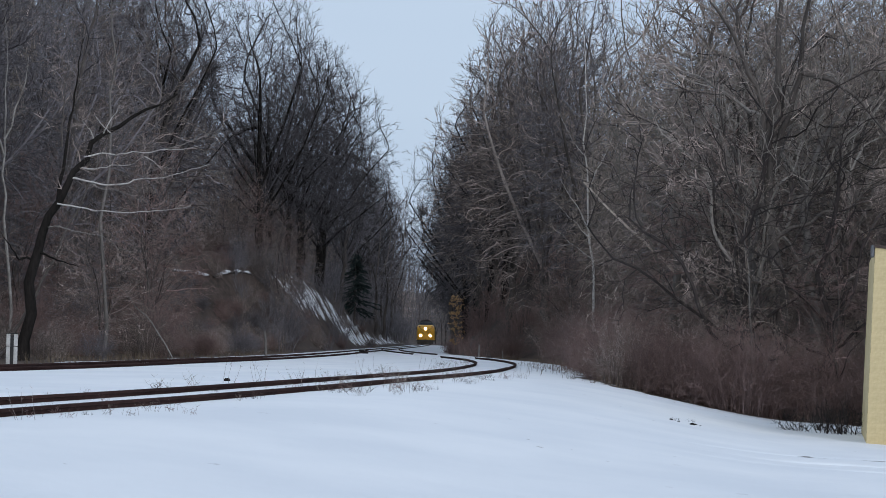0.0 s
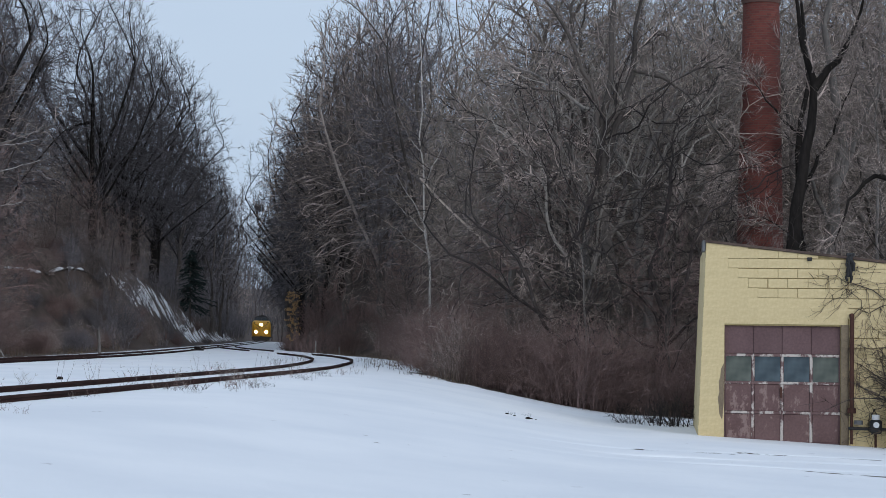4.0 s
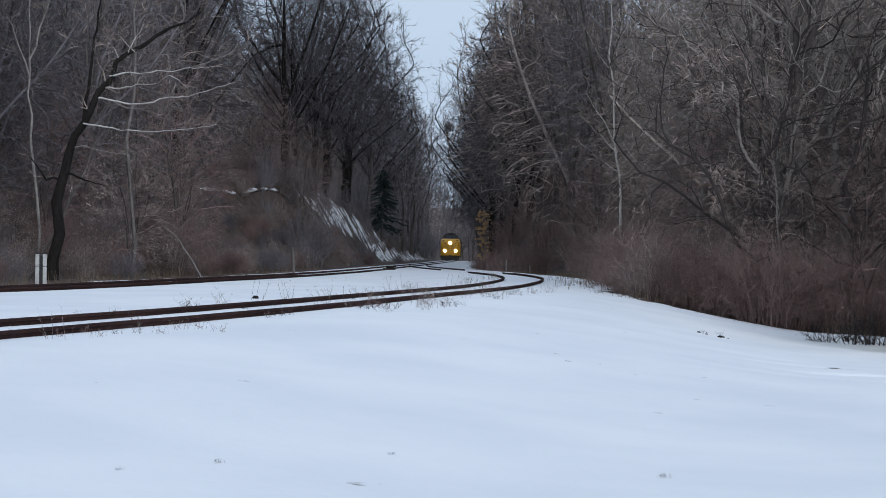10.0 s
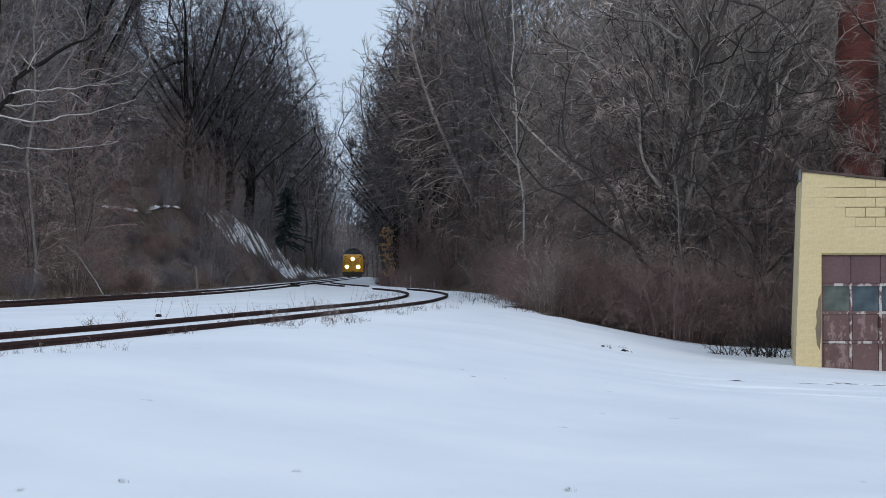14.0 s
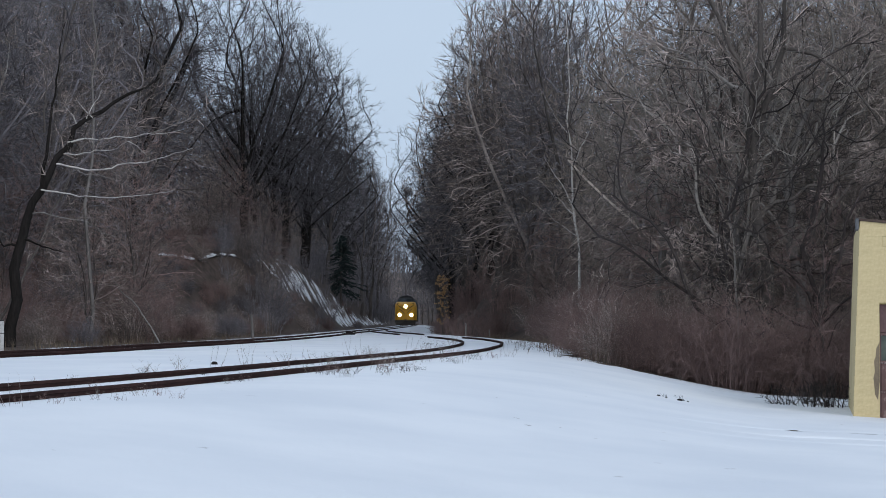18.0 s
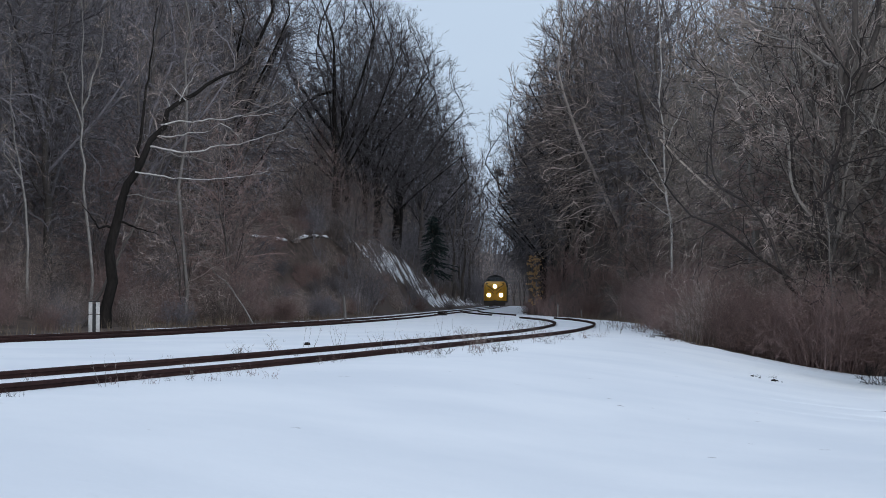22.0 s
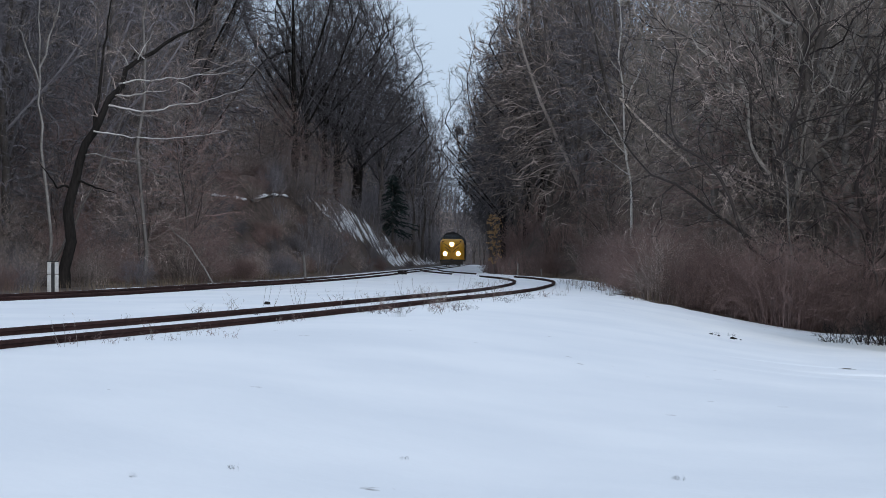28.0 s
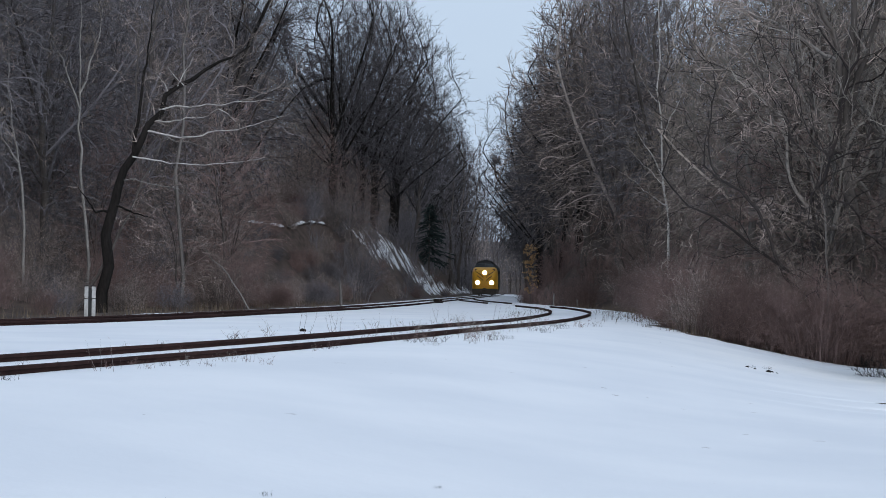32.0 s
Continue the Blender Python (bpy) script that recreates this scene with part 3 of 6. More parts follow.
SLIM = [
    Wood(21, 0.006, 0.1).dome(14, 0.075, 2.2, 0.5, 3, 0.05, 800, 0.35, crook=0.15, kill=0.5, twigs=1.1, twig=(0.25, 0.7)).make("slender_tree", BARK, TWIG, "slender bare young tree with brown twigs", group="slender bare trees"),
    Wood(22, 0.006, 0.1).dome(12, 0.06, 2.1, 0.5, 3, 0.05, 800, 0.4, crook=0.18, kill=0.5, twigs=1.1, twig=(0.25, 0.7)).make("slender_tree", BARK_GREY, TWIG_GREY, "slender bare young tree with grey twigs", group="slender bare trees"),
    Wood(23, 0.006, 0.1).dome(8, 0.05, 2.2, 0.35, 4, 0.0, 800, 0.6, crook=0.18, kill=0.45, twigs=1.3, twig=(0.25, 0.65)).make("slender_tree", BARK, TWIG_RED, "low bare understorey tree with reddish twigs", group="slender bare trees"),
    Wood(24, 0.006, 0.1).dome(6.5, 0.05, 2.3, 0.3, 5, 0.0, 800, 0.8, crook=0.18, kill=0.45, twigs=1.3, twig=(0.25, 0.65)).make("slender_tree", BARK, TWIG, "low bare understorey tree with brown twigs", group="slender bare trees"),
]
BRUSH = [
    thicket(31, 2.5, 1.7, 90, 13, TWIG_RED, "leafless rounded reddish-brown thicket at the wood's edge"),
    thicket(32, 3.0, 1.7, 90, 13, TWIG, "leafless tall brown thicket at the wood's edge"),
    thicket(33, 1.8, 1.5, 80, 12, TWIG_RED, "leafless low reddish thicket at the wood's edge"),
    thicket(34, 2.7, 1.7, 90, 13, TWIG_COLD, "leafless dark tangled thicket at the wood's edge"),
]


def growth(seed, mat, n):
    """The bare mesh of one thicket, to be repeated in the far mass."""
    ob = thicket(seed, 2.4, 1.6, n, 7, mat, "leafless thicket", 0.008, True)
    me = ob.children[0].data
    v = [tuple(q.co) for q in me.vertices]
    f = [tuple(q.vertices) for q in me.polygons]
    bpy.data.objects.remove(ob.children[0])
    bpy.data.objects.remove(ob)
    return v, f


used = set()


def plant(kind, x, y, size=1.0, turn=None, sink=0.0):
    m = pose(x, y, ground_at(x, y) - sink, rnd.gauss(0, 2.5), rnd.gauss(0, 2.5), rnd.uniform(0, 360) if turn is None else turn) @ Matrix.Scale(size, 4)
    if kind not in used:
        used.add(kind)
        kind.matrix_basis = m
        return kind
    was = kind.matrix_basis.copy()
    kind.matrix_basis = Matrix()
    made = copy_thing(kind, m)
    kind.matrix_basis = was
    return made


def scatter(n, y0, y1, off0, off1, line, side, kinds, s0, s1, gap, seed, taken, a0=-16.5, a1=25.5):
    """Plants n things at random in a strip beside a plan line, kept apart, within a fan seen from the field."""
    r = random.Random(seed)
    tries = 0
    while n > 0 and tries < 6000:
        tries += 1
        y = r.uniform(y0, y1)
        x = line(y) + side * r.uniform(off0, off1)
        if not a0 < math.degrees(math.atan2(x, y)) < a1:
            continue
        low = not clear(x, y)
        if (low and kinds[0] not in BRUSH) or any((x - a) ** 2 + (y - b) ** 2 < gap * gap for a, b in taken):
            continue
        taken.append((x, y))
        plant(r.choice(kinds), x, y, r.uniform(s0, s1) * (0.48 if low else 1.0))
        n -= 1


spots = [(-1.5, 206), (-1.4, 196), (-1.3, 187), (-3.2, 200), (-2.4, 191), (-1.2, 177), (-2.6, 182), (6.9, 57), (7.3, 61), (7.8, 65), (8.3, 69), (8.8, 73), (9.2, 77), (14.5, 41.0), (12.5, 43), (17, 40), (19, 40), (11.5, 53), (16, 50), (17.8, 48), (16.2, 55), (-11, 62), (-10.4, 59), (-9.6, 57), (-11.2, 58.5), (-9.2, 60), (-8.4, 62), (-10, 64)]
def clear(x, y):
    """Keeps the view open to the leaning tree and the bank's snow."""
    a = math.degrees(math.atan2(x, y))
    return not (y < 73 and -14 < a < -3.5) and not (y < 126 and -6.3 < a < 1.5) and not (y < 57 and 15.3 < a < 17.9)


def line_trees(y0, y1, gap, side, off, total, kinds, seed):
    """A row of trees along the cutting whose tops keep one height over the rails."""
    r = random.Random(seed)
    y = y0
    while y < y1:
        x = main_x(y) + side * (off(y) + r.uniform(0, 1.6))
        kind = r.choice(kinds)
        plant(kind, x, y, (total * r.uniform(0.93, 1.03) - ground_at(x, y)) / TALL[kind])
        spots.append((x, y))
        y += gap * r.uniform(0.75, 1.25)


TALL = {DOME[0]: 21, DOME[1]: 21, EDGE[0]: 21, EDGE[1]: 20, AIRY[0]: 20, AIRY[1]: 19}
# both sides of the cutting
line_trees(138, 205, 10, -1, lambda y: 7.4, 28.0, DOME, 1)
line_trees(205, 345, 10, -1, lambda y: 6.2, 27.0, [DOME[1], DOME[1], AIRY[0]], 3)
line_trees(240, 345, 17, -1, lambda y: 4.2, 24.0, AIRY, 4)
line_trees(138, 215, 8, 1, lambda y: 9.6 - 1.6 * smooth(150, 200, y), 27.5, [DOME[1], EDGE[0], EDGE[1]], 5)
line_trees(205, 345, 10, 1, lambda y: 7.0 - 0.6 * smooth(210, 300, y), 27.0, [EDGE[0], DOME[1]], 6)
line_trees(240, 345, 17, 1, lambda y: 4.8, 24.0, AIRY, 7)
line_trees(146, 260, 7, -1, lambda y: 11.0, 19.0, [EDGE[1]], 2)
line_trees(120, 172, 8, 1, lambda y: 11.8, 26.5, EDGE, 12)
line_trees(112, 146, 6, 1, lambda y: 14.0, 24.0, [EDGE[1], EDGE[0]], 11)
scatter(12, 140, 250, 13, 24, main_x, -1, EDGE, 0.9, 1.0, 5, 9, spots)
scatter(12, 125, 240, 14, 24, main_x, 1, EDGE, 0.85, 1.0, 5, 10, spots)
scatter(20, 360, 440, -12, 12, main_x, 1, AIRY + EDGE, 0.5, 0.66, 5, 19, spots)
# left wood, beside and behind the main line
scatter(7, 96, 132, 10, 22, main_x, -1, EDGE + [DOME[1]], 0.85, 1.0, 5, 1, spots, a1=-6.2)
scatter(22, 66, 118, 8, 22, main_x, -1, [FINE[0], FINE[2], FINE[2]], 0.85, 1.1, 3.6, 21, spots, a1=-6.2)
scatter(26, 60, 128, 5.5, 20, main_x, -1, [SLIM[0], SLIM[2], SLIM[3], SLIM[2]], 0.75, 1.15, 2.0, 2, spots, a1=-5.8)
scatter(22, 78, 150, 5.0, 14, main_x, -1, [SLIM[3], SLIM[3], SLIM[2]], 0.65, 1.0, 2.0, 22, spots, a0=-7.0)
scatter(16, 76, 140, 20, 42, main_x, -1, EDGE, 0.9, 1.1, 4.5, 3, spots, a1=-7.4)
# right wood
scatter(30, 57, 118, 4.5, 17, right_x, 1, [FINE[0], FINE[1], FINE[1], FINE[2]], 0.85, 1.1, 3.8, 4, spots)
scatter(34, 51, 118, 2.5, 14, right_x, 1, SLIM + [SLIM[1]], 0.75, 1.15, 2.0, 5, spots)
scatter(18, 60, 130, 15, 36, right_x, 1, EDGE, 0.85, 1.05, 4.5, 6, spots)
for kx, ky, ks, kk in ((10.3, 52.8, 1.0, 0), (12.6, 51.8, 0.85, 0), (9.5, 59.0, 1.0, 1), (11.9, 58.0, 1.05, 1), (10.7, 53.6, 1.0, 1), (12.9, 54.6, 1.15, 1), (13.6, 57.5, 1.25, 1)):
    plant(GNARL[kk], kx, ky, ks)
# thickets along the edges
spots2 = [(-11, 62)]
scatter(95, 50, 132, 4.0, 14, main_x, -1, BRUSH, 0.8, 1.25, 1.1, 11, spots2)
scatter(75, 50, 128, 0.6, 9, right_x, 1, [BRUSH[0], BRUSH[2], BRUSH[0], BRUSH[1]], 0.75, 1.2, 1.1, 12, spots2)
scatter(46, 50.5, 59, 0.8, 9, right_x, 1, [BRUSH[0], BRUSH[2], BRUSH[0], BRUSH[1]], 0.75, 1.1, 1.0, 15, spots2)
scatter(60, 74, 128, 4.0, 16, main_x, -1, [BRUSH[0], BRUSH[3], BRUSH[1]], 0.8, 1.2, 1.1, 13, spots2, a0=-7.0, a1=-1.5)
scatter(16, 140, 215, 3.2, 5.5, main_x, -1, BRUSH, 0.25, 0.5, 1.2, 16, spots2)


def far_thickets(label, mat, seed, strips):
    """The thickets on one bank of the cutting, too many and too far to count."""
    kinds = [growth(seed + i, mat, 20) for i in range(3)]
    verts, faces = [], []
    r = random.Random(seed)
    taken = []
    for n, y0, y1, off0, off1, line, side, s0, s1 in strips:
        while n > 0:
            n -= 1
            y = r.uniform(y0, y1)
            x = line(y) + side * r.uniform(off0, off1)
            if any((x - a) ** 2 + (y - b) ** 2 < 1.2 for a, b in taken):
                continue
            # thin on the snowy bank and before the young beech
            if (138 < y < 205 and 3.5 < main_x(y) - x < 9.5 and r.random() < 0.55) or (132 < y < 152 and 5.2 < x < 8.6):
                continue
            taken.append((x, y))
            v, f = r.choice(kinds)
            s, c, k = math.sin(r.uniform(0, 6.283)), 0, r.uniform(s0, s1)
            c = math.sqrt(1 - s * s)
            z, o = ground_at(x, y), len(verts)
            verts += [(x + k * (c * q[0] - s * q[1]), y + k * (s * q[0] + c * q[1]), z + k * q[2]) for q in v]
            faces += [tuple(i + o for i in q) for q in f]
    tagged(mesh_object("far_thickets", verts, faces, mat), label, "thicket", kind="stuff")


# the left bank's shade is put into its thickets' cool colour
far_thickets("leafless thickets coloured dark for the shaded bank of the cutting", TWIG_COLD, 35, [(95, 132, 250, 4.6, 12, main_x, -1, 0.7, 1.3), (70, 205, 345, 4.0, 9, main_x, -1, 1.0, 2.2), (55, 118, 180, 3.4, 8.5, main_x, -1, 0.5, 1.0)])
far_thickets("reddish-brown leafless thickets on the bank of the cutting", TWIG_RED, 45, [(110, 122, 300, 5.4, 11, main_x, 1, 0.4, 0.9), (90, 104, 190, 2.6, 9, right_x, 1, 0.7, 1.4)])
for bx, by, bs in ((11.6, 52.0, 0.8), (13.4, 52.2, 0.8), (12.4, 52.6, 0.95), (10.4, 52.4, 0.8), (15.2, 51.4, 0.8)):
    plant(BRUSH[1], bx, by, bs)
for bx, by, bs in ((12.9, 51.2, 0.8), (14.3, 50.6, 0.9), (11.9, 51.8, 0.8), (7.7, 66, 1.0), (8.4, 72, 1.0), (9.1, 78, 1.1), (13.7, 51.8, 0.95)):
    plant(BRUSH[0], bx, by, bs)
BRAMBLE = thicket(37, 0.75, 0.9, 12, 4, TWIG_DARK, "low dark leafless bramble in the snow beside the garage", 0.007)
for bx, by, bs in ((10.2, 42.2, 0.8), (10.9, 42.8, 1.0), (9.8, 43.2, 0.7), (11.5, 43.6, 1.0), (10.6, 44.2, 0.8), (12.2, 44.6, 1.0)):
    plant(BRAMBLE, bx, by, bs)


def far_woods():
    """The grey mass of stems and twigs on the hills behind and at the end of the line."""
    w = Wood(77)
    r = w.rnd
    for _ in range(3400):
        k = r.random()
        if k < 0.36:
            y = r.uniform(75, 180)
            x = main_x(y) - r.uniform(26, 75)
            if x > -0.135 * y:
                continue
        elif k < 0.72:
            y = r.uniform(60, 180)
            x = right_x(y) + r.uniform(20, 75)
        else:
            y = r.uniform(440, 780)
            x = r.uniform(-60, 90)
        z = ground_at(x, y)
        far = 1.0 if y < 300 else 1.5
        h = r.uniform(8, 16)
        pts = w.path(Vector((x, y, z - 0.3)), Vector((r.gauss(0, 0.05), 0, 1)), h, 3, 0.05, 0)
        rr = r.uniform(0.05, 0.13) * far
        w.stem("crown", pts, [rr, rr * 0.8, rr * 0.5, 0.001], 3)
        for _ in range(17 if y < 300 else 30):
            t = r.uniform(0.15, 1) * 3
            i = min(2, int(t))
            b = pts[i].lerp(pts[i + 1], t - i)
            e = b + w.side_dir(Vector((0, 0, 1)), r.uniform(0.3, 1.2)) * r.uniform(1.2, 3.6)
            w.stem("crown", [b, e], [0.03 * far, 0.001], 3)
    v, f = w.parts["crown"]
    # distance haze is put into the cool grey colour of these woods
    tagged(mesh_object("far_woods", v, f, TWIG_COLD), "grey bare woods on the hills behind the line", "woods", kind="stuff")


far_woods()


# ---- trees with a shape of their own ----
def grown(name, seed, x, y, stems, label, bark=BARK, twig=TWIG, thin=0.009, dense=0.8, deep=4, sink=0.4):
    """A tree from given stems: each is (parent stem or None, points relative to its foot, radius, shoot length, part name, bark)."""
    z0 = ground_at(x, y)
    ob = thing(name, pose(x, y, z0), label, "tree")
    w = Wood(seed, thin, 0.1)
    for i, (points, r0, shoot, mat) in enumerate(stems):
        pts = [Vector(p) - Vector((x, y, z0)) for p in points]
        if i == 0:
            pts[0].z = -sink
        fine = [pts[0]]
        for a, b in zip(pts, pts[1:]):
            for k in (0.33, 0.67, 1.0):
                fine.append(a.lerp(b, k) + Vector([w.rnd.gauss(0, 0.024 * (b - a).length) for _ in range(3)]))
        n = len(fine)
        w.parts["trunk"] = ([], [])
        w.stem("trunk", fine, [max(0.008, r0 * (1 - 0.86 * j / (n - 1))) * (1.3 if j == 0 and i == 0 else 1) for j in range(n)], 8 if r0 > 0.1 else 5)
        mesh_object("trunk" if i == 0 else "limb", *w.parts["trunk"], mat or bark, ob, smooth=True)
        if shoot:
            w.parts["trunk"] = ([], [])
            w.shoots(fine, shoot, r0 * 0.5, 1, deep, dense, 0.05, first=0.3 if i == 0 else 0.12)
            cv, cf = w.parts["crown"]
            tv, tf = w.parts["trunk"]
            off = len(cv)
            cv += tv
            cf += [tuple(k + off for k in f) for f in tf]
    if w.parts["crown"][1]:
        mesh_object("crown", *w.parts["crown"], twig, ob)
    return ob


def bent(a, b, sag, r, shoot, mat=None, n=6, seed=0):
    """A crooked limb from a to b that hangs by sag in its middle."""
    rr = random.Random(seed)
    a, b = Vector(a), Vector(b)
    pts = []
    for i in range(n):
        t = i / (n - 1)
        p = a.lerp(b, t) - Vector((0, 0, sag * 4 * t * (1 - t)))
        if 0 < i < n - 1:
            p += Vector((0, rr.gauss(0, 0.10), rr.gauss(0, 0.06)))
        pts.append(tuple(p))
    return (pts, r, shoot, mat)


lean_limbs = [
    bent((-9.3, 62, 7.3), (-5.6, 61.2, 7.65), 0.0, 0.030, 0.7, BARK_WHITE, 8, 1),
    bent((-9.5, 62, 6.95), (-7.3, 61.5, 7.3), 0.12, 0.028, 0.6, BARK_WHITE, 5, 2),
    bent((-7.3, 61.5, 7.3), (-6.7, 61.4, 6.83), 0.0, 0.018, 0.3, BARK_WHITE, 3, 3),
    bent((-6.6, 61.3, 7.55), (-4.7, 61, 8.3), 0.1, 0.018, 0.7, BARK_PALE, 5, 4),
    bent((-9.7, 62, 6.6), (-5.2, 61, 7.05), 0.25, 0.034, 0.8, BARK_WHITE, 9, 5),
    bent((-9.2, 61.9, 6.5), (-7.2, 61.4, 5.85), -0.04, 0.022, 0.5, BARK_PALE, 5, 6),
    bent((-10.1, 61.8, 5.75), (-5.75, 61.1, 5.72), 0.24, 0.027, 0.7, BARK_WHITE, 7, 7),
    bent((-9.0, 62, 7.8), (-9.4, 61.8, 8.45), 0.0, 0.022, 0.5, BARK_WHITE, 4, 8),
    bent((-8.75, 62, 7.95), (-8.2, 61.9, 9.0), 0.0, 0.025, 0.8, BARK_WHITE, 5, 9),
    bent((-8.5, 62, 8.1), (-9.0, 61.8, 8.65), 0.0, 0.020, 0.5, BARK_WHITE, 4, 10),
    bent((-10.5, 62, 5.0), (-7.6, 61.3, 4.2), -0.2, 0.022, 0.6, BARK_PALE, 7, 11),
    bent((-10.75, 62, 4.2), (-9.3, 61.5, 3.7), 0.0, 0.05, 0.8, None, 5, 12),
    bent((-10.8, 62, 3.9), (-11.9, 61.4, 4.9), 0.3, 0.05, 0.8, None, 6, 13),
    bent((-10.1, 62, 5.9), (-9.5, 62.4, 11.2), 0.0, 0.07, 2.0, None, 7, 14),
]
grown("leaning_tree", 41, -11.1, 62, [
    ([(-11.1, 62, 0), (-10.9, 62, 3.2), (-10.6, 62, 4.8), (-9.88, 62, 6.27), (-9.0, 62, 7.75), (-7.9, 62.1, 8.65), (-6.4, 62.2, 9.4)], 0.20, 1.6, None),
] + lean_limbs, "dark leaning tree with long pale side branches", BARK_BLACK, TWIG, 0.0065, dense=0.55)
grown("leaning_tree", 53, -12.3, 63, [
    bent((-12.4, 63, 0), (-8.0, 63, 10.2), 0.7, 0.07, 1.5, None, 8, 15),
    bent((-10.2, 63, 7.7), (-10.1, 63, 10.4), 0.0, 0.04, 1.2, None, 5, 16),
], "thin dark leaning tree beside the line", BARK, TWIG, dense=0.6)
grown("pale_tree", 42, -15.4, 70, [
    ([(-15.3, 70, 0), (-15.5, 70, 5.2), (-15.85, 70, 7.4), (-16.06, 70, 9.4), (-16.1, 70, 12)], 0.06, 1.8, None),
    ([(-15.6, 70, 6.0), (-16.2, 70, 6.9), (-16.5, 70, 8.2)], 0.05, 1.2, None),
], "slender pale-barked leaning tree", BARK_PALE, TWIG_GREY, dense=0.6)
grown("pale_tree", 43, -13.5, 72, [
    ([(-13.5, 72, 0), (-13.6, 72, 5.7), (-13.8, 72, 8.4), (-13.76, 72, 10.7), (-13.9, 72, 13.5)], 0.07, 2.0, None),
    ([(-13.8, 72, 8.2), (-14.3, 72, 9.6), (-14.9, 72, 10.9)], 0.05, 1.2, None),
    ([(-13.8, 72, 8.8), (-13.2, 72, 10.4), (-12.9, 72, 12.0)], 0.05, 1.2, None),
], "slender pale-barked forked tree", BARK_PALE, TWIG_GREY, dense=0.6)
grown("pale_tree", 44, 9.6, 80, [
    ([(9.6, 80, 0), (9.4, 80, 4.2), (9.18, 80, 6.6), (9.0, 80, 10), (8.87, 80, 13.7), (8.8, 80, 16)], 0.065, 1.7, None),
    ([(9.2, 80, 6.4), (8.6, 79.7, 7.4), (7.9, 79.6, 8.4)], 0.035, 0.9, None),
    ([(9.1, 80, 8.2), (9.6, 79.7, 9.2), (10.1, 79.6, 10.4)], 0.035, 0.9, None),
    bent((9.3, 80, 5.2), (7.7, 79.5, 6.3), 0.1, 0.022, 0.6, None, 6, 31),
    bent((9.25, 80, 6.0), (7.6, 79.5, 7.6), 0.1, 0.022, 0.6, None, 6, 32),
    bent((9.0, 80, 9.4), (7.9, 79.5, 11.0), 0.1, 0.020, 0.6, None, 6, 33),
], "slender straight birch with white bark", BARK_WHITE, TWIG_GREY, dense=0.6)
grown("dead_tree", 45, 11.2, 85, [
    ([(11.2, 85, 0), (11.3, 85, 3.0), (11.4, 85, 5.2), (11.3, 85, 8.5)], 0.07, 1.0, None),
    ([(11.38, 85, 4.85), (12.3, 84.7, 4.45), (13.45, 84.6, 4.0)], 0.045, 0, BARK_PALE),
], "thin dead tree with a hanging pale branch", BARK_GREY, TWIG_GREY, dense=0.5)
grown("tall_tree", 46, -10.3, 75, [
    ([(-10.3, 75, 0), (-10.25, 75, 6), (-10.3, 75, 11.1), (-10.36, 75, 14.7), (-10.4, 75, 19)], 0.09, 2.4, None),
], "tall straight bare tree with grey bark", BARK_GREY, TWIG, dense=0.8)
old_limbs = [
    bent((11.3, 53, 4.6), (14.4, 52.2, 5.9), -0.15, 0.075, 1.6, None, 8, 21),
    bent((11.4, 53, 3.3), (14.3, 52.1, 3.8), 0.1, 0.10, 1.6, None, 8, 22),
    bent((11.4, 53, 3.5), (8.6, 52.1, 3.6), 0.15, 0.08, 1.6, None, 8, 23),
    bent((11.2, 53, 5.5), (8.3, 52.2, 8.2), 0.45, 0.09, 2.2, None, 8, 24),
    bent((11.2, 53, 6.2), (8.0, 52.2, 6.4), -0.1, 0.06, 1.8, None, 8, 25),
    bent((11.1, 53, 7.4), (14.6, 52.2, 9.9), -0.2, 0.06, 2.0, None, 8, 26),
    bent((11.0, 53, 8.0), (7.6, 52.2, 9.6), -0.1, 0.055, 1.9, BARK_GREY, 8, 27),
]
grown("old_tree", 47, 11.5, 53, [
    ([(11.5, 53, 0), (11.45, 53, 3.0), (11.2, 53, 5.2), (11.05, 53, 7.3), (11.3, 53, 9.2), (11.6, 53, 12.5), (11.5, 53, 16)], 0.20, 3.4, None),
    ([(11.1, 53, 6.6), (11.6, 52.8, 8.2), (12.02, 52.8, 9.7), (12.2, 52.8, 12.5), (12.6, 52.9, 15.5)], 0.11, 3.2, None),
    ([(11.1, 53, 7.0), (10.66, 52.8, 8.86), (10.0, 52.6, 10.2), (9.33, 52.5, 11.2), (8.6, 52.4, 13)], 0.09, 3.0, None),
    ([(11.9, 52.8, 9.3), (13.1, 52.5, 8.93), (13.9, 52.3, 8.0), (14.5, 52.2, 7.1), (15.1, 52.1, 6.9)], 0.07, 2.0, None),
] + old_limbs, "big old dark tree with crooked spreading limbs", BARK, TWIG, 0.0075, dense=1.0)
grown("crooked_tree", 48, 15.6, 50, [
    ([(15.6, 50, 0), (15.75, 50, 4.4), (16.1, 50, 6.8), (16.34, 50, 8.7), (15.9, 50, 9.9), (15.6, 50, 12)], 0.22, 2.4, None),
    ([(16.3, 50, 8.5), (16.9, 49.8, 9.3), (17.32, 49.7, 10.0), (17.9, 49.6, 12)], 0.12, 2.2, None),
], "crooked forked dark tree behind the garage", BARK_BLACK, TWIG, 0.0078, dense=1.0)
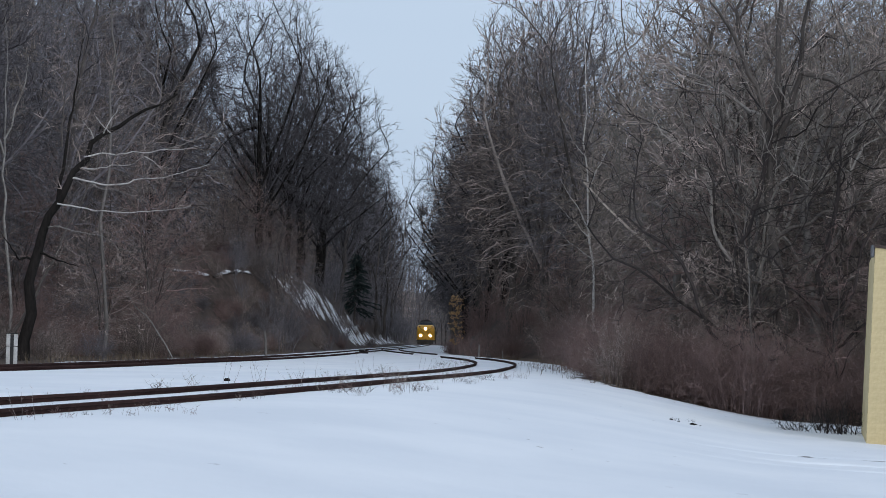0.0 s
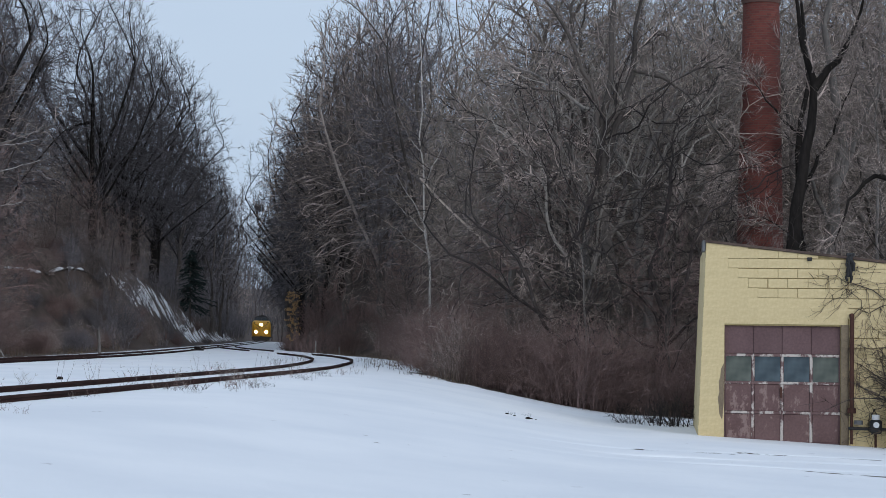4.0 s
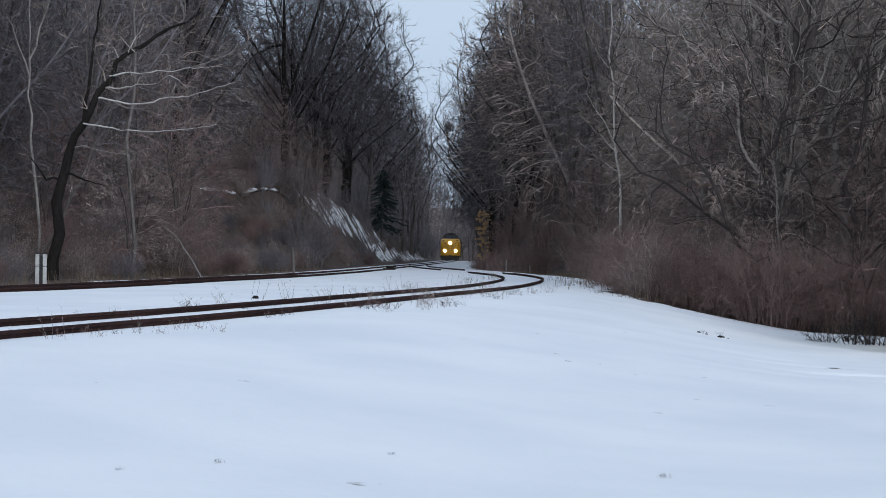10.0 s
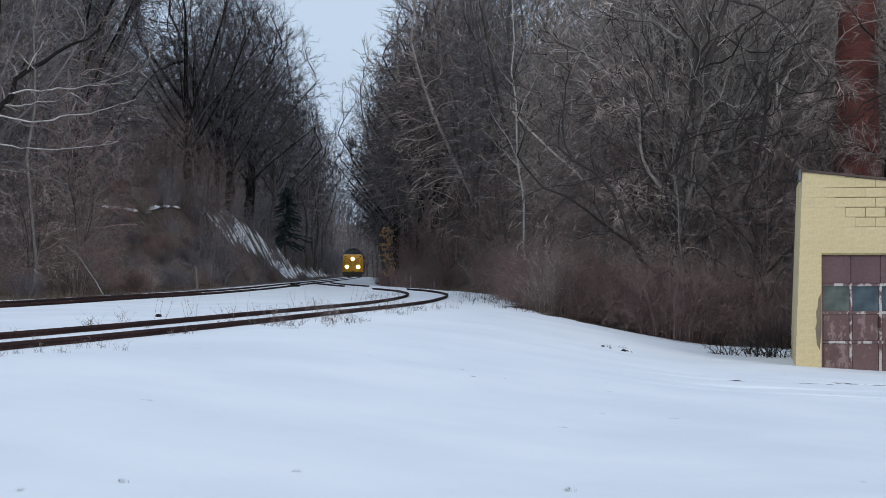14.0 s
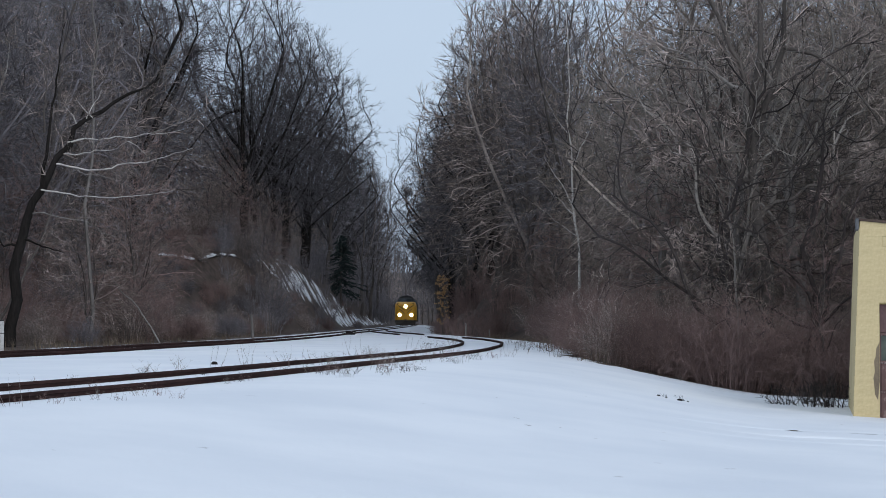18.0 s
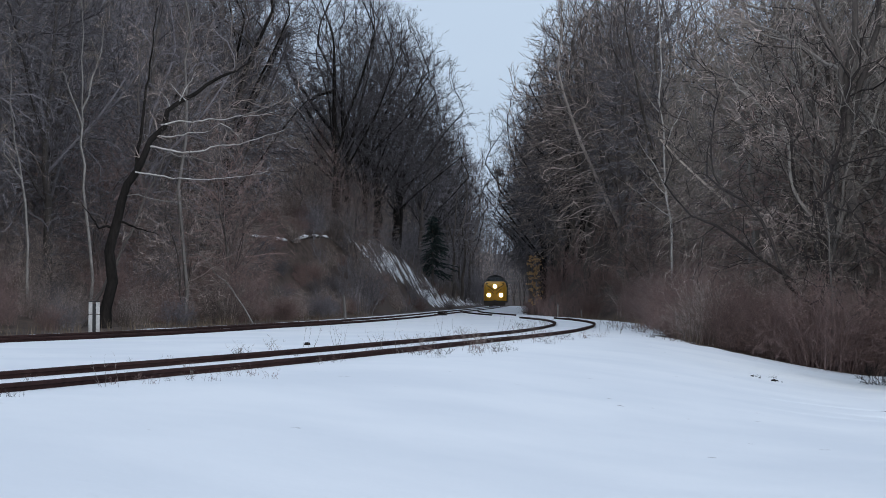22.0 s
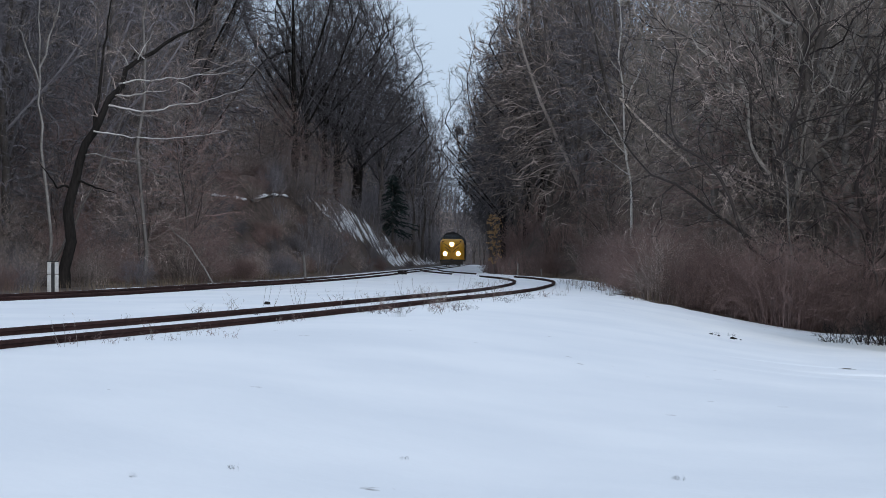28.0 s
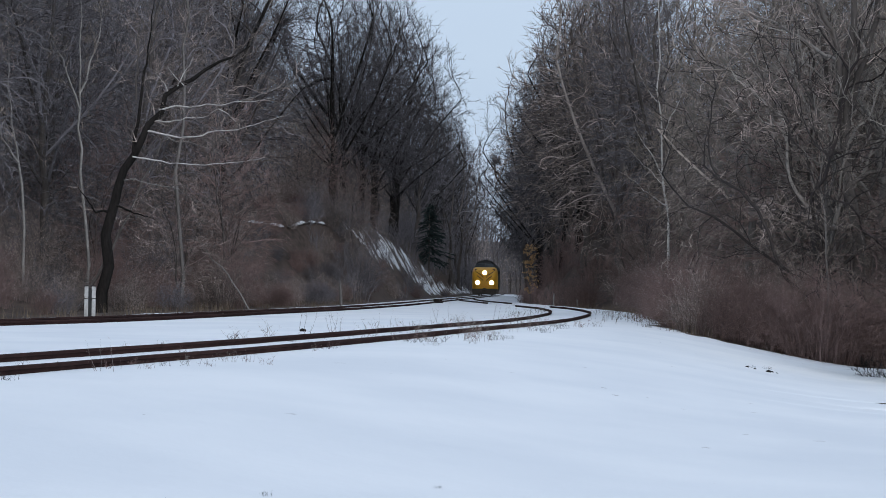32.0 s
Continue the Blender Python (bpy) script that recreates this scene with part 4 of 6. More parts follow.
grown("crooked_tree", 49, 17.6, 48, [
    ([(17.6, 48, 0), (17.65, 48, 4.0), (18.03, 48, 6.14), (18.7, 48, 7.98), (20.6, 48, 9.8), (22.5, 48, 11)], 0.25, 2.6, None),
    ([(17.95, 48, 5.9), (17.2, 47.8, 6.0), (16.5, 47.7, 5.3), (16.1, 47.6, 4.2)], 0.09, 1.2, None),
    ([(18.4, 48, 7.2), (18.3, 47.8, 8.6), (18.9, 47.7, 10.6)], 0.11, 2.2, None),
    ([(18.1, 48, 6.3), (19.0, 47.8, 6.2), (19.8, 47.7, 5.2)], 0.07, 1.2, None),
], "leaning dark tree with arching limbs behind the garage", BARK_BLACK, TWIG, 0.0078, dense=1.0)


grown("vine_clad_tree", 55, 17.15, 53.4, [
    ([(17.15, 53.4, 0), (17.2, 53.4, 4.0), (17.0, 53.4, 7.2), (17.15, 53.4, 10.0), (16.9, 53.4, 13.5)], 0.17, 1.5, None),
    bent((17.1, 53.4, 6.0), (18.6, 53.0, 9.6), 0.2, 0.07, 1.6, None, 7, 71),
    bent((17.05, 53.4, 7.6), (15.3, 53.0, 9.4), 0.15, 0.05, 1.5, None, 7, 72),
    bent((17.2, 53.4, 4.4), (15.6, 52.8, 5.2), -0.1, 0.045, 1.3, None, 7, 73),
], "dark tree hung with thin vines beside the chimney", BARK_BLACK, TWIG, 0.0075, dense=1.0)
grown("forked_tree", 56, 18.3, 54.5, [
    ([(18.3, 54.5, 0), (18.25, 54.5, 4.2), (18.5, 54.5, 7.5), (18.2, 54.5, 11.0), (18.4, 54.5, 14.0)], 0.27, 2.2, None),
    bent((18.4, 54.5, 6.2), (20.2, 54.0, 11.0), 0.3, 0.12, 2.0, None, 7, 74),
    bent((18.3, 54.5, 5.0), (16.9, 54.0, 8.6), 0.3, 0.09, 1.8, None, 7, 75),
], "broad grey-barked forked tree behind the garage", BARK_GREY, TWIG, 0.0075, dense=1.0)
for sx, sy, ss, sk in ((18.9, 50.5, 0.9, 0), (14.2, 47.5, 0.6, 2), (12.6, 51.0, 0.7, 2), (10.4, 51.5, 0.6, 1)):
    plant(SLIM[sk], sx, sy, ss)


def spruce(x, y, height, wide):
    z = ground_at(x, y)
    ob = thing("spruce", pose(x, y, z), "dark green spruce on the bank of the cutting", "tree")
    w = Wood(51)
    r = w.rnd
    w.stem("trunk", [Vector((0, 0, -0.3)), Vector((0, 0, height * 0.5)), Vector((0, 0, height))], [0.14, 0.08, 0.01], 6)
    n = 130
    for i in range(n):
        t = (i + r.random()) / n
        a = r.uniform(0, 6.283)
        ln = wide * (1 - t) ** 0.75 * r.uniform(0.55, 1.1) + 0.15
        p = Vector((0, 0, height * (0.20 + 0.78 * t)))
        q = p + Vector((math.cos(a) * ln, math.sin(a) * ln, -0.28 * ln))
        w.stem("crown", [p, q], [0.03, 0.008], 3)
        for k in range(12):
            s = r.uniform(0.15, 1.0)
            b = p.lerp(q, s)
            e = b + Vector((math.cos(a + r.gauss(0, 0.8)), math.sin(a + r.gauss(0, 0.8)), r.uniform(-0.9, 0.1))) * r.uniform(0.2, 0.5)
            w.stem("crown", [b, e], [0.075, 0.01], 4)
    mesh_object("trunk", *w.parts["trunk"], BARK, ob)
    mesh_object("crown", *w.parts["crown"], NEEDLE, ob)


spruce(-1.55, 206, 10.97 - ground_at(-1.55, 206), 2.9)


def beech_sapling(x, y, height):
    z = ground_at(x, y)
    ob = thing("beech_sapling", pose(x, y, z), "young beech holding its dry tan leaves", "tree")
    w = Wood(52)
    r = w.rnd
    pts = w.path(Vector((0, 0, -0.2)), Vector((0, 0, 1)), height, 6, 0.05, 0)
    w.stem("trunk", pts, [0.05, 0.045, 0.04, 0.03, 0.02, 0.015, 0.001], 5)
    leaf_v, leaf_f = [], []
    for i in range(80):
        t = r.uniform(0.2, 0.98) * 6
        k = min(5, int(t))
        b = pts[k].lerp(pts[k + 1], t - k)
        e = b + w.side_dir(Vector((0, 0, 1)), r.uniform(1.0, 1.6)) * r.uniform(0.3, 0.85)
        w.stem("crown", [b, e], [0.012, 0.001], 3)
        for _ in range(9):
            c = b.lerp(e, r.uniform(0.3, 1)) + Vector((0, 0, r.uniform(-0.08, 0.05)))
            d, s = w.side_dir(Vector((0, 0, -1)), r.uniform(0.3, 1.3)), r.uniform(0.05, 0.09)
            u = d.orthogonal().normalized() * s * 0.6
            o = len(leaf_v)
            leaf_v += [c, c + d * s + u, c + d * 2 * s, c + d * s - u, c + d * s + d.cross(u) * 0.4]
            leaf_f += [(o, o + 1, o + 4), (o + 1, o + 2, o + 4), (o + 2, o + 3, o + 4), (o + 3, o, o + 4)]
    mesh_object("trunk", *w.parts["trunk"], BARK_GREY, ob)
    mesh_object("branches", *w.parts["crown"], TWIG_GREY, ob)["kind"] = "stuff"
    leaf = material("dry_beech_leaf", (0.40, 0.23, 0.10), 0.8, tint=(0.60, 0.40, 0.20), scale=4, fine=30, bump=0)
    mesh_object("foliage", leaf_v, leaf_f, leaf, ob)["kind"] = "stuff"


beech_sapling(6.83, 150, 5.6 - ground_at(6.83, 150))


# ---- the garage ----
PAINT = material("yellow_paint", (0.55, 0.435, 0.23), 0.75, tint=(0.70, 0.58, 0.335), scale=1.4, fine=16, bump=0.35, depth=0.004, spread=0.02)
# stains plus the vine's shade on the wall, both put into the colour
PAINT_STAIN_SHADE = material("stained_shaded_yellow_paint", (0.40, 0.315, 0.165), 0.8, tint=(0.58, 0.475, 0.26), scale=1.8, fine=16, bump=0.4, depth=0.005, spread=0.06)
JOINT = material("joint_shadow", (0.30, 0.23, 0.11), 0.9, tint=(0.42, 0.34, 0.17), scale=2, fine=20, bump=0.3, depth=0.004)
BARE_BLOCK = material("bare_block", (0.14, 0.110, 0.078), 0.9, tint=(0.25, 0.195, 0.130), scale=1.5, fine=28, bump=0.5, depth=0.006)
MAROON = material("maroon_paint", (0.100, 0.058, 0.060), 0.7, tint=(0.155, 0.095, 0.095), scale=1.6, fine=22, bump=0.3, depth=0.003, spread=0.06)
ROOFING = material("roof_edge", (0.055, 0.038, 0.032), 0.85, tint=(0.12, 0.085, 0.068), scale=1.5, fine=18, bump=0.4, depth=0.006)
IRON = material("rusty_pipe", (0.045, 0.020, 0.016), 0.85, metal=0.1, tint=(0.095, 0.043, 0.030), scale=2.0, fine=26, bump=0.4, depth=0.003)
GALV = material("grey_metal", (0.10, 0.105, 0.11), 0.6, metal=0.4, tint=(0.19, 0.195, 0.20), scale=3, fine=30, bump=0.1)
GREEN = material("green_valve", (0.028, 0.075, 0.055), 0.6, tint=(0.05, 0.115, 0.085), scale=4, fine=30, bump=0.2)
WHITE = material("white_paint", (0.66, 0.67, 0.68), 0.7, tint=(0.80, 0.81, 0.82), scale=3, fine=30, bump=0.2, depth=0.002)
BLACK = material("black_paint", (0.015, 0.015, 0.016), 0.6, tint=(0.035, 0.034, 0.034), scale=3, fine=30, bump=0.1)
PLANK = material("weathered_plank", (0.085, 0.060, 0.045), 0.9, tint=(0.17, 0.125, 0.095), scale=1.2, fine=16, bump=0.5, depth=0.006, stretch=(6, 6, 0.6))


def peeling(name, under, over, worn):
    """Old paint that flakes off to a pale ground."""
    m = material(name, over[0], 0.75, tint=over[1], scale=1.6, fine=22, bump=0.3, depth=0.003)
    n, l = m.node_tree.nodes, m.node_tree.links
    b = n["Principled BSDF"]
    old = b.inputs["Base Color"].links[0].from_socket
    co = n.new("ShaderNodeTexCoord")
    mp = n.new("ShaderNodeMapping")
    mp.inputs["Scale"].default_value = (1.0, 1.0, 0.55)
    l.new(co.outputs["Object"], mp.inputs[0])
    no = n.new("ShaderNodeTexNoise")
    no.inputs["Scale"].default_value, no.inputs["Detail"].default_value, no.inputs["Roughness"].default_value = 5.0, 8, 0.7
    l.new(mp.outputs[0], no.inputs["Vector"])
    mr = n.new("ShaderNodeMapRange")
    mr.inputs["From Min"].default_value, mr.inputs["From Max"].default_value = worn, worn + 0.05
    l.new(no.outputs[0], mr.inputs[0])
    mix = n.new("ShaderNodeMix")
    mix.data_type = "RGBA"
    mix.inputs[7].default_value = (*under, 1)
    l.new(mr.outputs[0], mix.inputs[0])
    l.new(old, mix.inputs[6])
    l.new(mix.outputs[2], b.inputs["Base Color"])
    return m


PEEL_STILE = peeling("peeling_stile", (0.50, 0.45, 0.41), ((0.11, 0.065, 0.065), (0.17, 0.105, 0.10)), 0.49)
PEEL_PANEL = peeling("peeling_panel", (0.25, 0.175, 0.16), ((0.115, 0.066, 0.064), (0.17, 0.105, 0.10)), 0.555)

def dusty_glass(name, dark, pale):
    m = bpy.data.materials.new(name)
    m.use_nodes = True
    n, l = m.node_tree.nodes, m.node_tree.links
    b = n["Principled BSDF"]
    b.inputs["Roughness"].default_value, b.inputs["IOR"].default_value = 0.22, 1.5
    dust, ramp = n.new("ShaderNodeTexNoise"), n.new("ShaderNodeValToRGB")
    dust.inputs["Scale"].default_value = 1.6
    ramp.color_ramp.elements[0].color, ramp.color_ramp.elements[1].color = (*dark, 1), (*pale, 1)
    ramp.color_ramp.elements[0].position, ramp.color_ramp.elements[1].position = 0.35, 0.65
    l.new(dust.outputs[0], ramp.inputs[0])
    l.new(ramp.outputs[0], b.inputs["Base Color"])
    return m


GLASS = dusty_glass("dusty_blue_glass", (0.022, 0.042, 0.055), (0.062, 0.092, 0.108))
GLASS_GREEN = dusty_glass("dusty_green_glass", (0.045, 0.060, 0.051), (0.105, 0.122, 0.102))

BASE = -0.7
GAR = pose(9.975, 38.0, BASE, 0, 0, -13.8)
garage = thing("garage", GAR, "pale yellow painted block garage with a sloping flat roof", "garage")
DX0, DX1, DZ1 = 0.535, 2.86, 2.66
BX0, BX1, BZ1 = 5.75, 8.2, 2.28
LONG, DEEP = 9.6, 7.0


def eaves(x):
    return 4.36 - 0.111 * x


def corner(z):
    """The old corner leans inwards towards the roof."""
    return 0.036 * z


def wall_piece(x0, x1, z0, name="wall", top=None):
    bm = bmesh.new()
    xt = x0 if top is None else top
    vs = [bm.verts.new(p) for p in ((x0, 0.03, z0), (x1, 0.03, z0), (x1, 0.03, eaves(x1)), (xt, 0.03, eaves(xt)), (x0, 0.2, z0), (x1, 0.2, z0), (x1, 0.2, eaves(x1)), (xt, 0.2, eaves(xt)))]
    for f in ((0, 1, 2, 3), (5, 4, 7, 6), (4, 0, 3, 7), (1, 5, 6, 2), (3, 2, 6, 7), (4, 5, 1, 0)):
        bm.faces.new([vs[i] for i in f])
    return part(name, bm, JOINT, garage)


front = wall_piece(0, DX0, 0, top=corner(4.34))
wall_piece(DX0, DX1, DZ1)
wall_piece(DX1, BX0, 0)
wall_piece(BX0, BX1, BZ1)
wall_piece(BX1, LONG, 0)
# side and back walls, roof slab and its edge boards
for x0, x1, y0, y1, h in ((0.0, 0.2, 0.2, DEEP, 4.33), (LONG - 0.2, LONG, 0.2, DEEP, eaves(LONG) - 0.03)):
    bm = box(x0, x1, y0, y1, 0, h)
    if x0 < 1:
        for v in bm.verts:
            v.co.x += corner(v.co.z)
    part("side_wall", bm, PAINT, garage)
bm = box(0.2, LONG - 0.2, DEEP - 0.2, DEEP, 0, eaves(LONG) - 0.03)
part("back_wall", bm, PAINT, garage)
tilt = Matrix.Rotation(math.atan(0.111), 4, "Y")
bm = box(0.13, LONG + 0.1, 0.0, DEEP + 0.1, 0.006, 0.05)
bmesh.ops.transform(bm, matrix=Matrix.Translation((0, 0, 4.36)) @ tilt, verts=bm.verts)
part("roof", bm, ROOFING, garage, "dark brown roof slab")
bm = box(0.12, LONG + 0.1, -0.04, -0.004, -0.004, 0.052, 0.008)
bmesh.ops.transform(bm, matrix=Matrix.Translation((0, 0, 4.36)) @ tilt, verts=bm.verts)
part("fascia", bm, ROOFING, garage, "thin dark brown roof edge")
bm = box(0.075, 0.14, -0.05, 0.6, 4.16, 4.385, 0.012)
part("corner_board", bm, GALV, garage, "weathered grey corner board")

# door
dz0 = 0.28
rows_z = [dz0, 0.9, 1.5, 2.06, DZ1]
cols_x = [DX0 + (DX1 - DX0) * i / 4 for i in range(5)]
door = part("door", box(DX0, DX1, 0.12, 0.15, dz0, DZ1), MAROON, garage, "worn maroon sectional garage door with four panes")
for r in range(4):
    for c in range(4):
        x0, x1, z0, z1 = cols_x[c] + 0.035, cols_x[c + 1] - 0.035, rows_z[r] + 0.03, rows_z[r + 1] - 0.03
        if r == 2:
            part("pane", box(x0, x1, 0.098, 0.106, z0, z1), GLASS if c in (1, 2) else GLASS_GREEN, door, "dusty blue-grey glass pane" if c in (1, 2) else "dusty green-grey glass pane")
        elif r == 3:
            part("panel", box(x0 - 0.03, x1 + 0.03, 0.100, 0.119, z0, z1 + 0.028, 0.006), MAROON, door)
        else:
            part("panel", box(x0, x1, 0.098, 0.119, z0, z1, 0.006), PEEL_PANEL, door, "flaking maroon panel")
for r in range(3):
    for c in range(1, 4):
        part("stile", box(cols_x[c] - 0.03, cols_x[c] + 0.03, 0.082, 0.118, rows_z[r] + 0.028, rows_z[r + 1] - 0.028, 0.006), PEEL_STILE, door, "stile with flaking paint")
    for x0, x1 in ((DX0 + 0.002, DX0 + 0.035), (DX1 - 0.035, DX1 - 0.002)):
        part("stile", box(x0, x1, 0.082, 0.118, rows_z[r] + 0.028, rows_z[r + 1] - 0.028, 0.006), MAROON, door)
for r in range(1, 4):
    part("rail", box(DX0 + 0.002, DX1 - 0.002, 0.078, 0.118, rows_z[r] - 0.027, rows_z[r] + 0.027, 0.006), PEEL_STILE, door)
part("rail", box(DX0 + 0.002, DX1 - 0.002, 0.078, 0.118, dz0, dz0 + 0.03, 0.006), MAROON, door)
part("latch", box(1.66, 1.70, 0.05, 0.08, 1.2, 1.42, 0.006), IRON, door)
part("frame", box(DX1 + 0.004, DX1 + 0.16, -0.012, 0.03, 0.1, DZ1 + 0.03, 0.008), BARE_BLOCK, garage, "bare wooden door jamb")
part("threshold", box(DX0, DX1, 0.02, 0.2, 0.0, dz0 - 0.004), BARE_BLOCK, garage)
bm = bmesh.new()
edge = [(0.44, 0.86), (0.50, 0.74), (0.53, 1.1), (0.53, 1.5), (0.53, 1.90), (0.505, 1.84), (0.47, 1.78), (0.455, 1.60), (0.425, 1.52), (0.44, 1.30), (0.41, 1.18), (0.43, 1.02)]
lo = [bm.verts.new((x, -0.006, z)) for x, z in edge]
hi = [bm.verts.new((x, -0.002, z)) for x, z in edge]
bm.faces.new(lo)
for i in range(len(edge)):
    j = (i + 1) % len(edge)
    bm.faces.new((lo[j], lo[i], hi[i], hi[j]))
part("peeled_patch", bm, BARE_BLOCK, garage, "bare patch where the paint has peeled")
# second, dark bay
bay = part("bay_door", box(BX0, BX1, 0.12, 0.16, 0.1, BZ1), PLANK, garage, "dark weathered plank door")
for i in range(9):
    x = BX0 + (BX1 - BX0) * i / 9
    part("plank", box(x + 0.006, x + (BX1 - BX0) / 9 - 0.006, 0.09, 0.118, 0.1, BZ1 - 0.01, 0.004), PLANK, bay)
part("board", box(5.28, 5.72, -0.05, -0.002, 0.0, 1.62, 0.01), PLANK, garage, "loose weathered board against the wall")

# gas pipe and meter
pipe = thing("gas_pipe", GAR, "rusty upright gas pipe with meter and valves on the garage wall", "pipe")
part("riser", rod((3.07, -0.09, 1.0), (3.07, -0.09, 2.9), 0.045, n=12), IRON, pipe)
part("elbow", rod((3.07, -0.09, 2.88), (3.07, 0.03, 2.88), 0.05, n=12), IRON, pipe)
part("collar", rod((3.07, -0.09, 0.92), (3.07, -0.09, 1.03), 0.085, n=12), IRON, pipe)
part("stub", rod((3.07, -0.09, 0.3), (3.07, -0.09, 0.92), 0.03, n=10), IRON, pipe)
part("cross_pipe", rod((3.0, -0.11, 0.62), (4.25, -0.11, 0.60), 0.03, n=10), BLACK, pipe)
part("meter", box(3.42, 3.66, -0.24, -0.03, 0.52, 0.80, 0.04), BLACK, pipe, "dark gas meter")
part("dial", rod((3.54, -0.24, 0.70), (3.54, -0.262, 0.70), 0.06, n=16), WHITE, pipe, "white meter dial")
part("cap", rod((3.54, -0.13, 0.80), (3.54, -0.13, 0.90), 0.075, n=12), WHITE, pipe)
part("regulator", rod((3.2, -0.13, 0.70), (3.2, -0.13, 0.78), 0.09, n=14), GALV, pipe)
part("valve", rod((4.28, -0.13, 0.45), (4.28, -0.13, 0.95), 0.06, n=12), GREEN, pipe, "green valve")
part("handwheel", rod((4.28, -0.13, 0.96), (4.28, -0.13, 0.99), 0.13, n=16), GREEN, pipe, "green handwheel")
part("valve", rod((4.05, -0.12, 0.30), (4.05, -0.12, 0.72), 0.05, n=12), GREEN, pipe, "green valve")
part("support", rod((3.54, -0.13, 0.2), (3.54, -0.13, 0.52), 0.025, n=8), IRON, pipe)

# what the wall carries
drain = thing("drain_pipe", GAR, "short dark drain pipe high on the garage wall", "pipe")
part("pipe", rod((4.47, -0.05, 2.5), (4.47, -0.05, 3.12), 0.04, n=10), BLACK, drain)
part("head", box(4.39, 4.57, -0.1, 0.028, 3.1, 3.2, 0.01), BLACK, drain)
vent = thing("vent_stub", GAR, "dark round vent stub in the garage wall", "vent")
part("tube", rod((5.08, 0.03, 2.98), (5.08, -0.08, 2.96), 0.075, n=14), BLACK, vent)
light = thing("wall_bracket", GAR, "small dark bracket under the garage roof", "bracket")
part("plate", box(2.18, 2.28, -0.06, 0.028, 3.98, 4.05, 0.01), BLACK, light)

# vines: a dense leafless mass over the right of the wall, and runners across it
vine_w = Wood(61)
vr = vine_w.rnd
vine_pale = Wood(64)
for i in range(640):
    tangle = vine_pale if i % 5 == 0 else vine_w
    x0 = vr.gauss(5.25, 0.48)
    p = Vector((x0, vr.uniform(-0.5, -0.06), 0.15))
    pts = vine_w.path(p, Vector((vr.gauss(0, 0.35), vr.uniform(-0.1, 0.05), 1)), vr.uniform(1.3, 3.5), 7, 0.24, -0.05)
    for q in pts:
        q.y = min(q.y, -0.02)
    r0 = vr.uniform(0.005, 0.013)
    tangle.stem("crown", pts, [r0] * 3 + [r0 * 0.7] * 3 + [r0 * 0.5, 0.001], 3)
    for _ in range(16):
        k = vr.randint(1, 6)
        b = pts[k]
        e = b + Vector((vr.gauss(0, 0.3), vr.uniform(-0.2, 0.03), vr.gauss(-0.02, 0.24)))
        e.y = min(e.y, -0.02)
        tangle.stem("crown", [b, e], [0.005, 0.001], 3)
for x0, z0, x1, z1, rr in ((3.05, 3.55, 4.4, 3.0, 0.02), (3.05, 3.5, 2.2, 3.75, 0.012), (3.1, 3.4, 3.5, 2.7, 0.012), (3.05, 2.9, 4.3, 3.2, 0.018), (3.0, 3.4, 2.4, 2.9, 0.01), (4.4, 3.0, 3.9, 2.4, 0.02), (3.9, 2.4, 4.5, 1.7, 0.02), (3.4, 0.7, 3.2, 1.9, 0.012), (3.45, 0.9, 4.1, 1.6, 0.02), (3.3, 2.2, 3.7, 1.4, 0.01), (3.0, 3.75, 3.6, 4.0, 0.012), (3.1, 3.6, 2.6, 3.3, 0.01), (4.4, 3.0, 5.2, 3.5, 0.014), (4.6, 2.6, 5.6, 3.2, 0.014), (5.0, 2.4, 5.9, 2.7, 0.014), (3.6, 1.9, 3.35, 1.0, 0.01)):
    pts = [Vector((x0 + (x1 - x0) * k / 6 + vr.gauss(0, 0.04), -0.035, z0 + (z1 - z0) * k / 6 + vr.gauss(0, 0.05))) for k in range(7)]
    vine_w.stem("crown", pts, [rr * 0.6] * 4 + [rr * 0.4] * 3, 4)
    for _ in range(12):
        b = vr.choice(pts)
        e = b + Vector((vr.gauss(0, 0.2), 0, vr.gauss(-0.10, 0.16)))
        vine_w.stem("crown", [b, b.lerp(e, 0.5) + Vector((vr.gauss(0, 0.04), 0, -0.05)), e], [0.004, 0.003, 0.001], 3)
for _ in range(90):
    # thin runners that wander down the wall
    x = vr.uniform(2.5, 5.6)
    a = vr.uniform(-2.4, -0.7)
    p = Vector((x, -0.03, min(eaves(x) - 0.1, vr.uniform(2.0, 4.2)) if x < 3.0 else vr.uniform(1.6, eaves(x) - 0.1)))
    pts = [p]
    for _ in range(9):
        a += vr.gauss(0, 0.35)
        p = p + Vector((math.cos(a), 0, math.sin(a))) * 0.11
        if p.z < 0.4 or p.x > 6.0 or p.z > eaves(p.x) - 0.06 or (p.x < 2.95 and p.z < 2.75):
            break
        pts.append(p)
    if len(pts) > 3:
        vine_pale.stem("crown", pts, [0.0045] * (len(pts) - 1) + [0.001], 3)
        for b in pts[1::2]:
            e = b + Vector((vr.gauss(0, 0.09), -0.01, vr.gauss(-0.04, 0.08)))
            vine_pale.stem("crown", [b, e], [0.003, 0.001], 3)
vine = thing("vine", GAR, "tangled leafless vine climbing the garage wall", "vine")
part_v = mesh_object("tangle", *vine_w.parts["crown"], TWIG_DARK, vine)
part_v["kind"] = "stuff"
mesh_object("pale_tangle", *vine_pale.parts["crown"], PLANK, vine)["kind"] = "stuff"
vine_w.parts["trunk"] = ([], [])
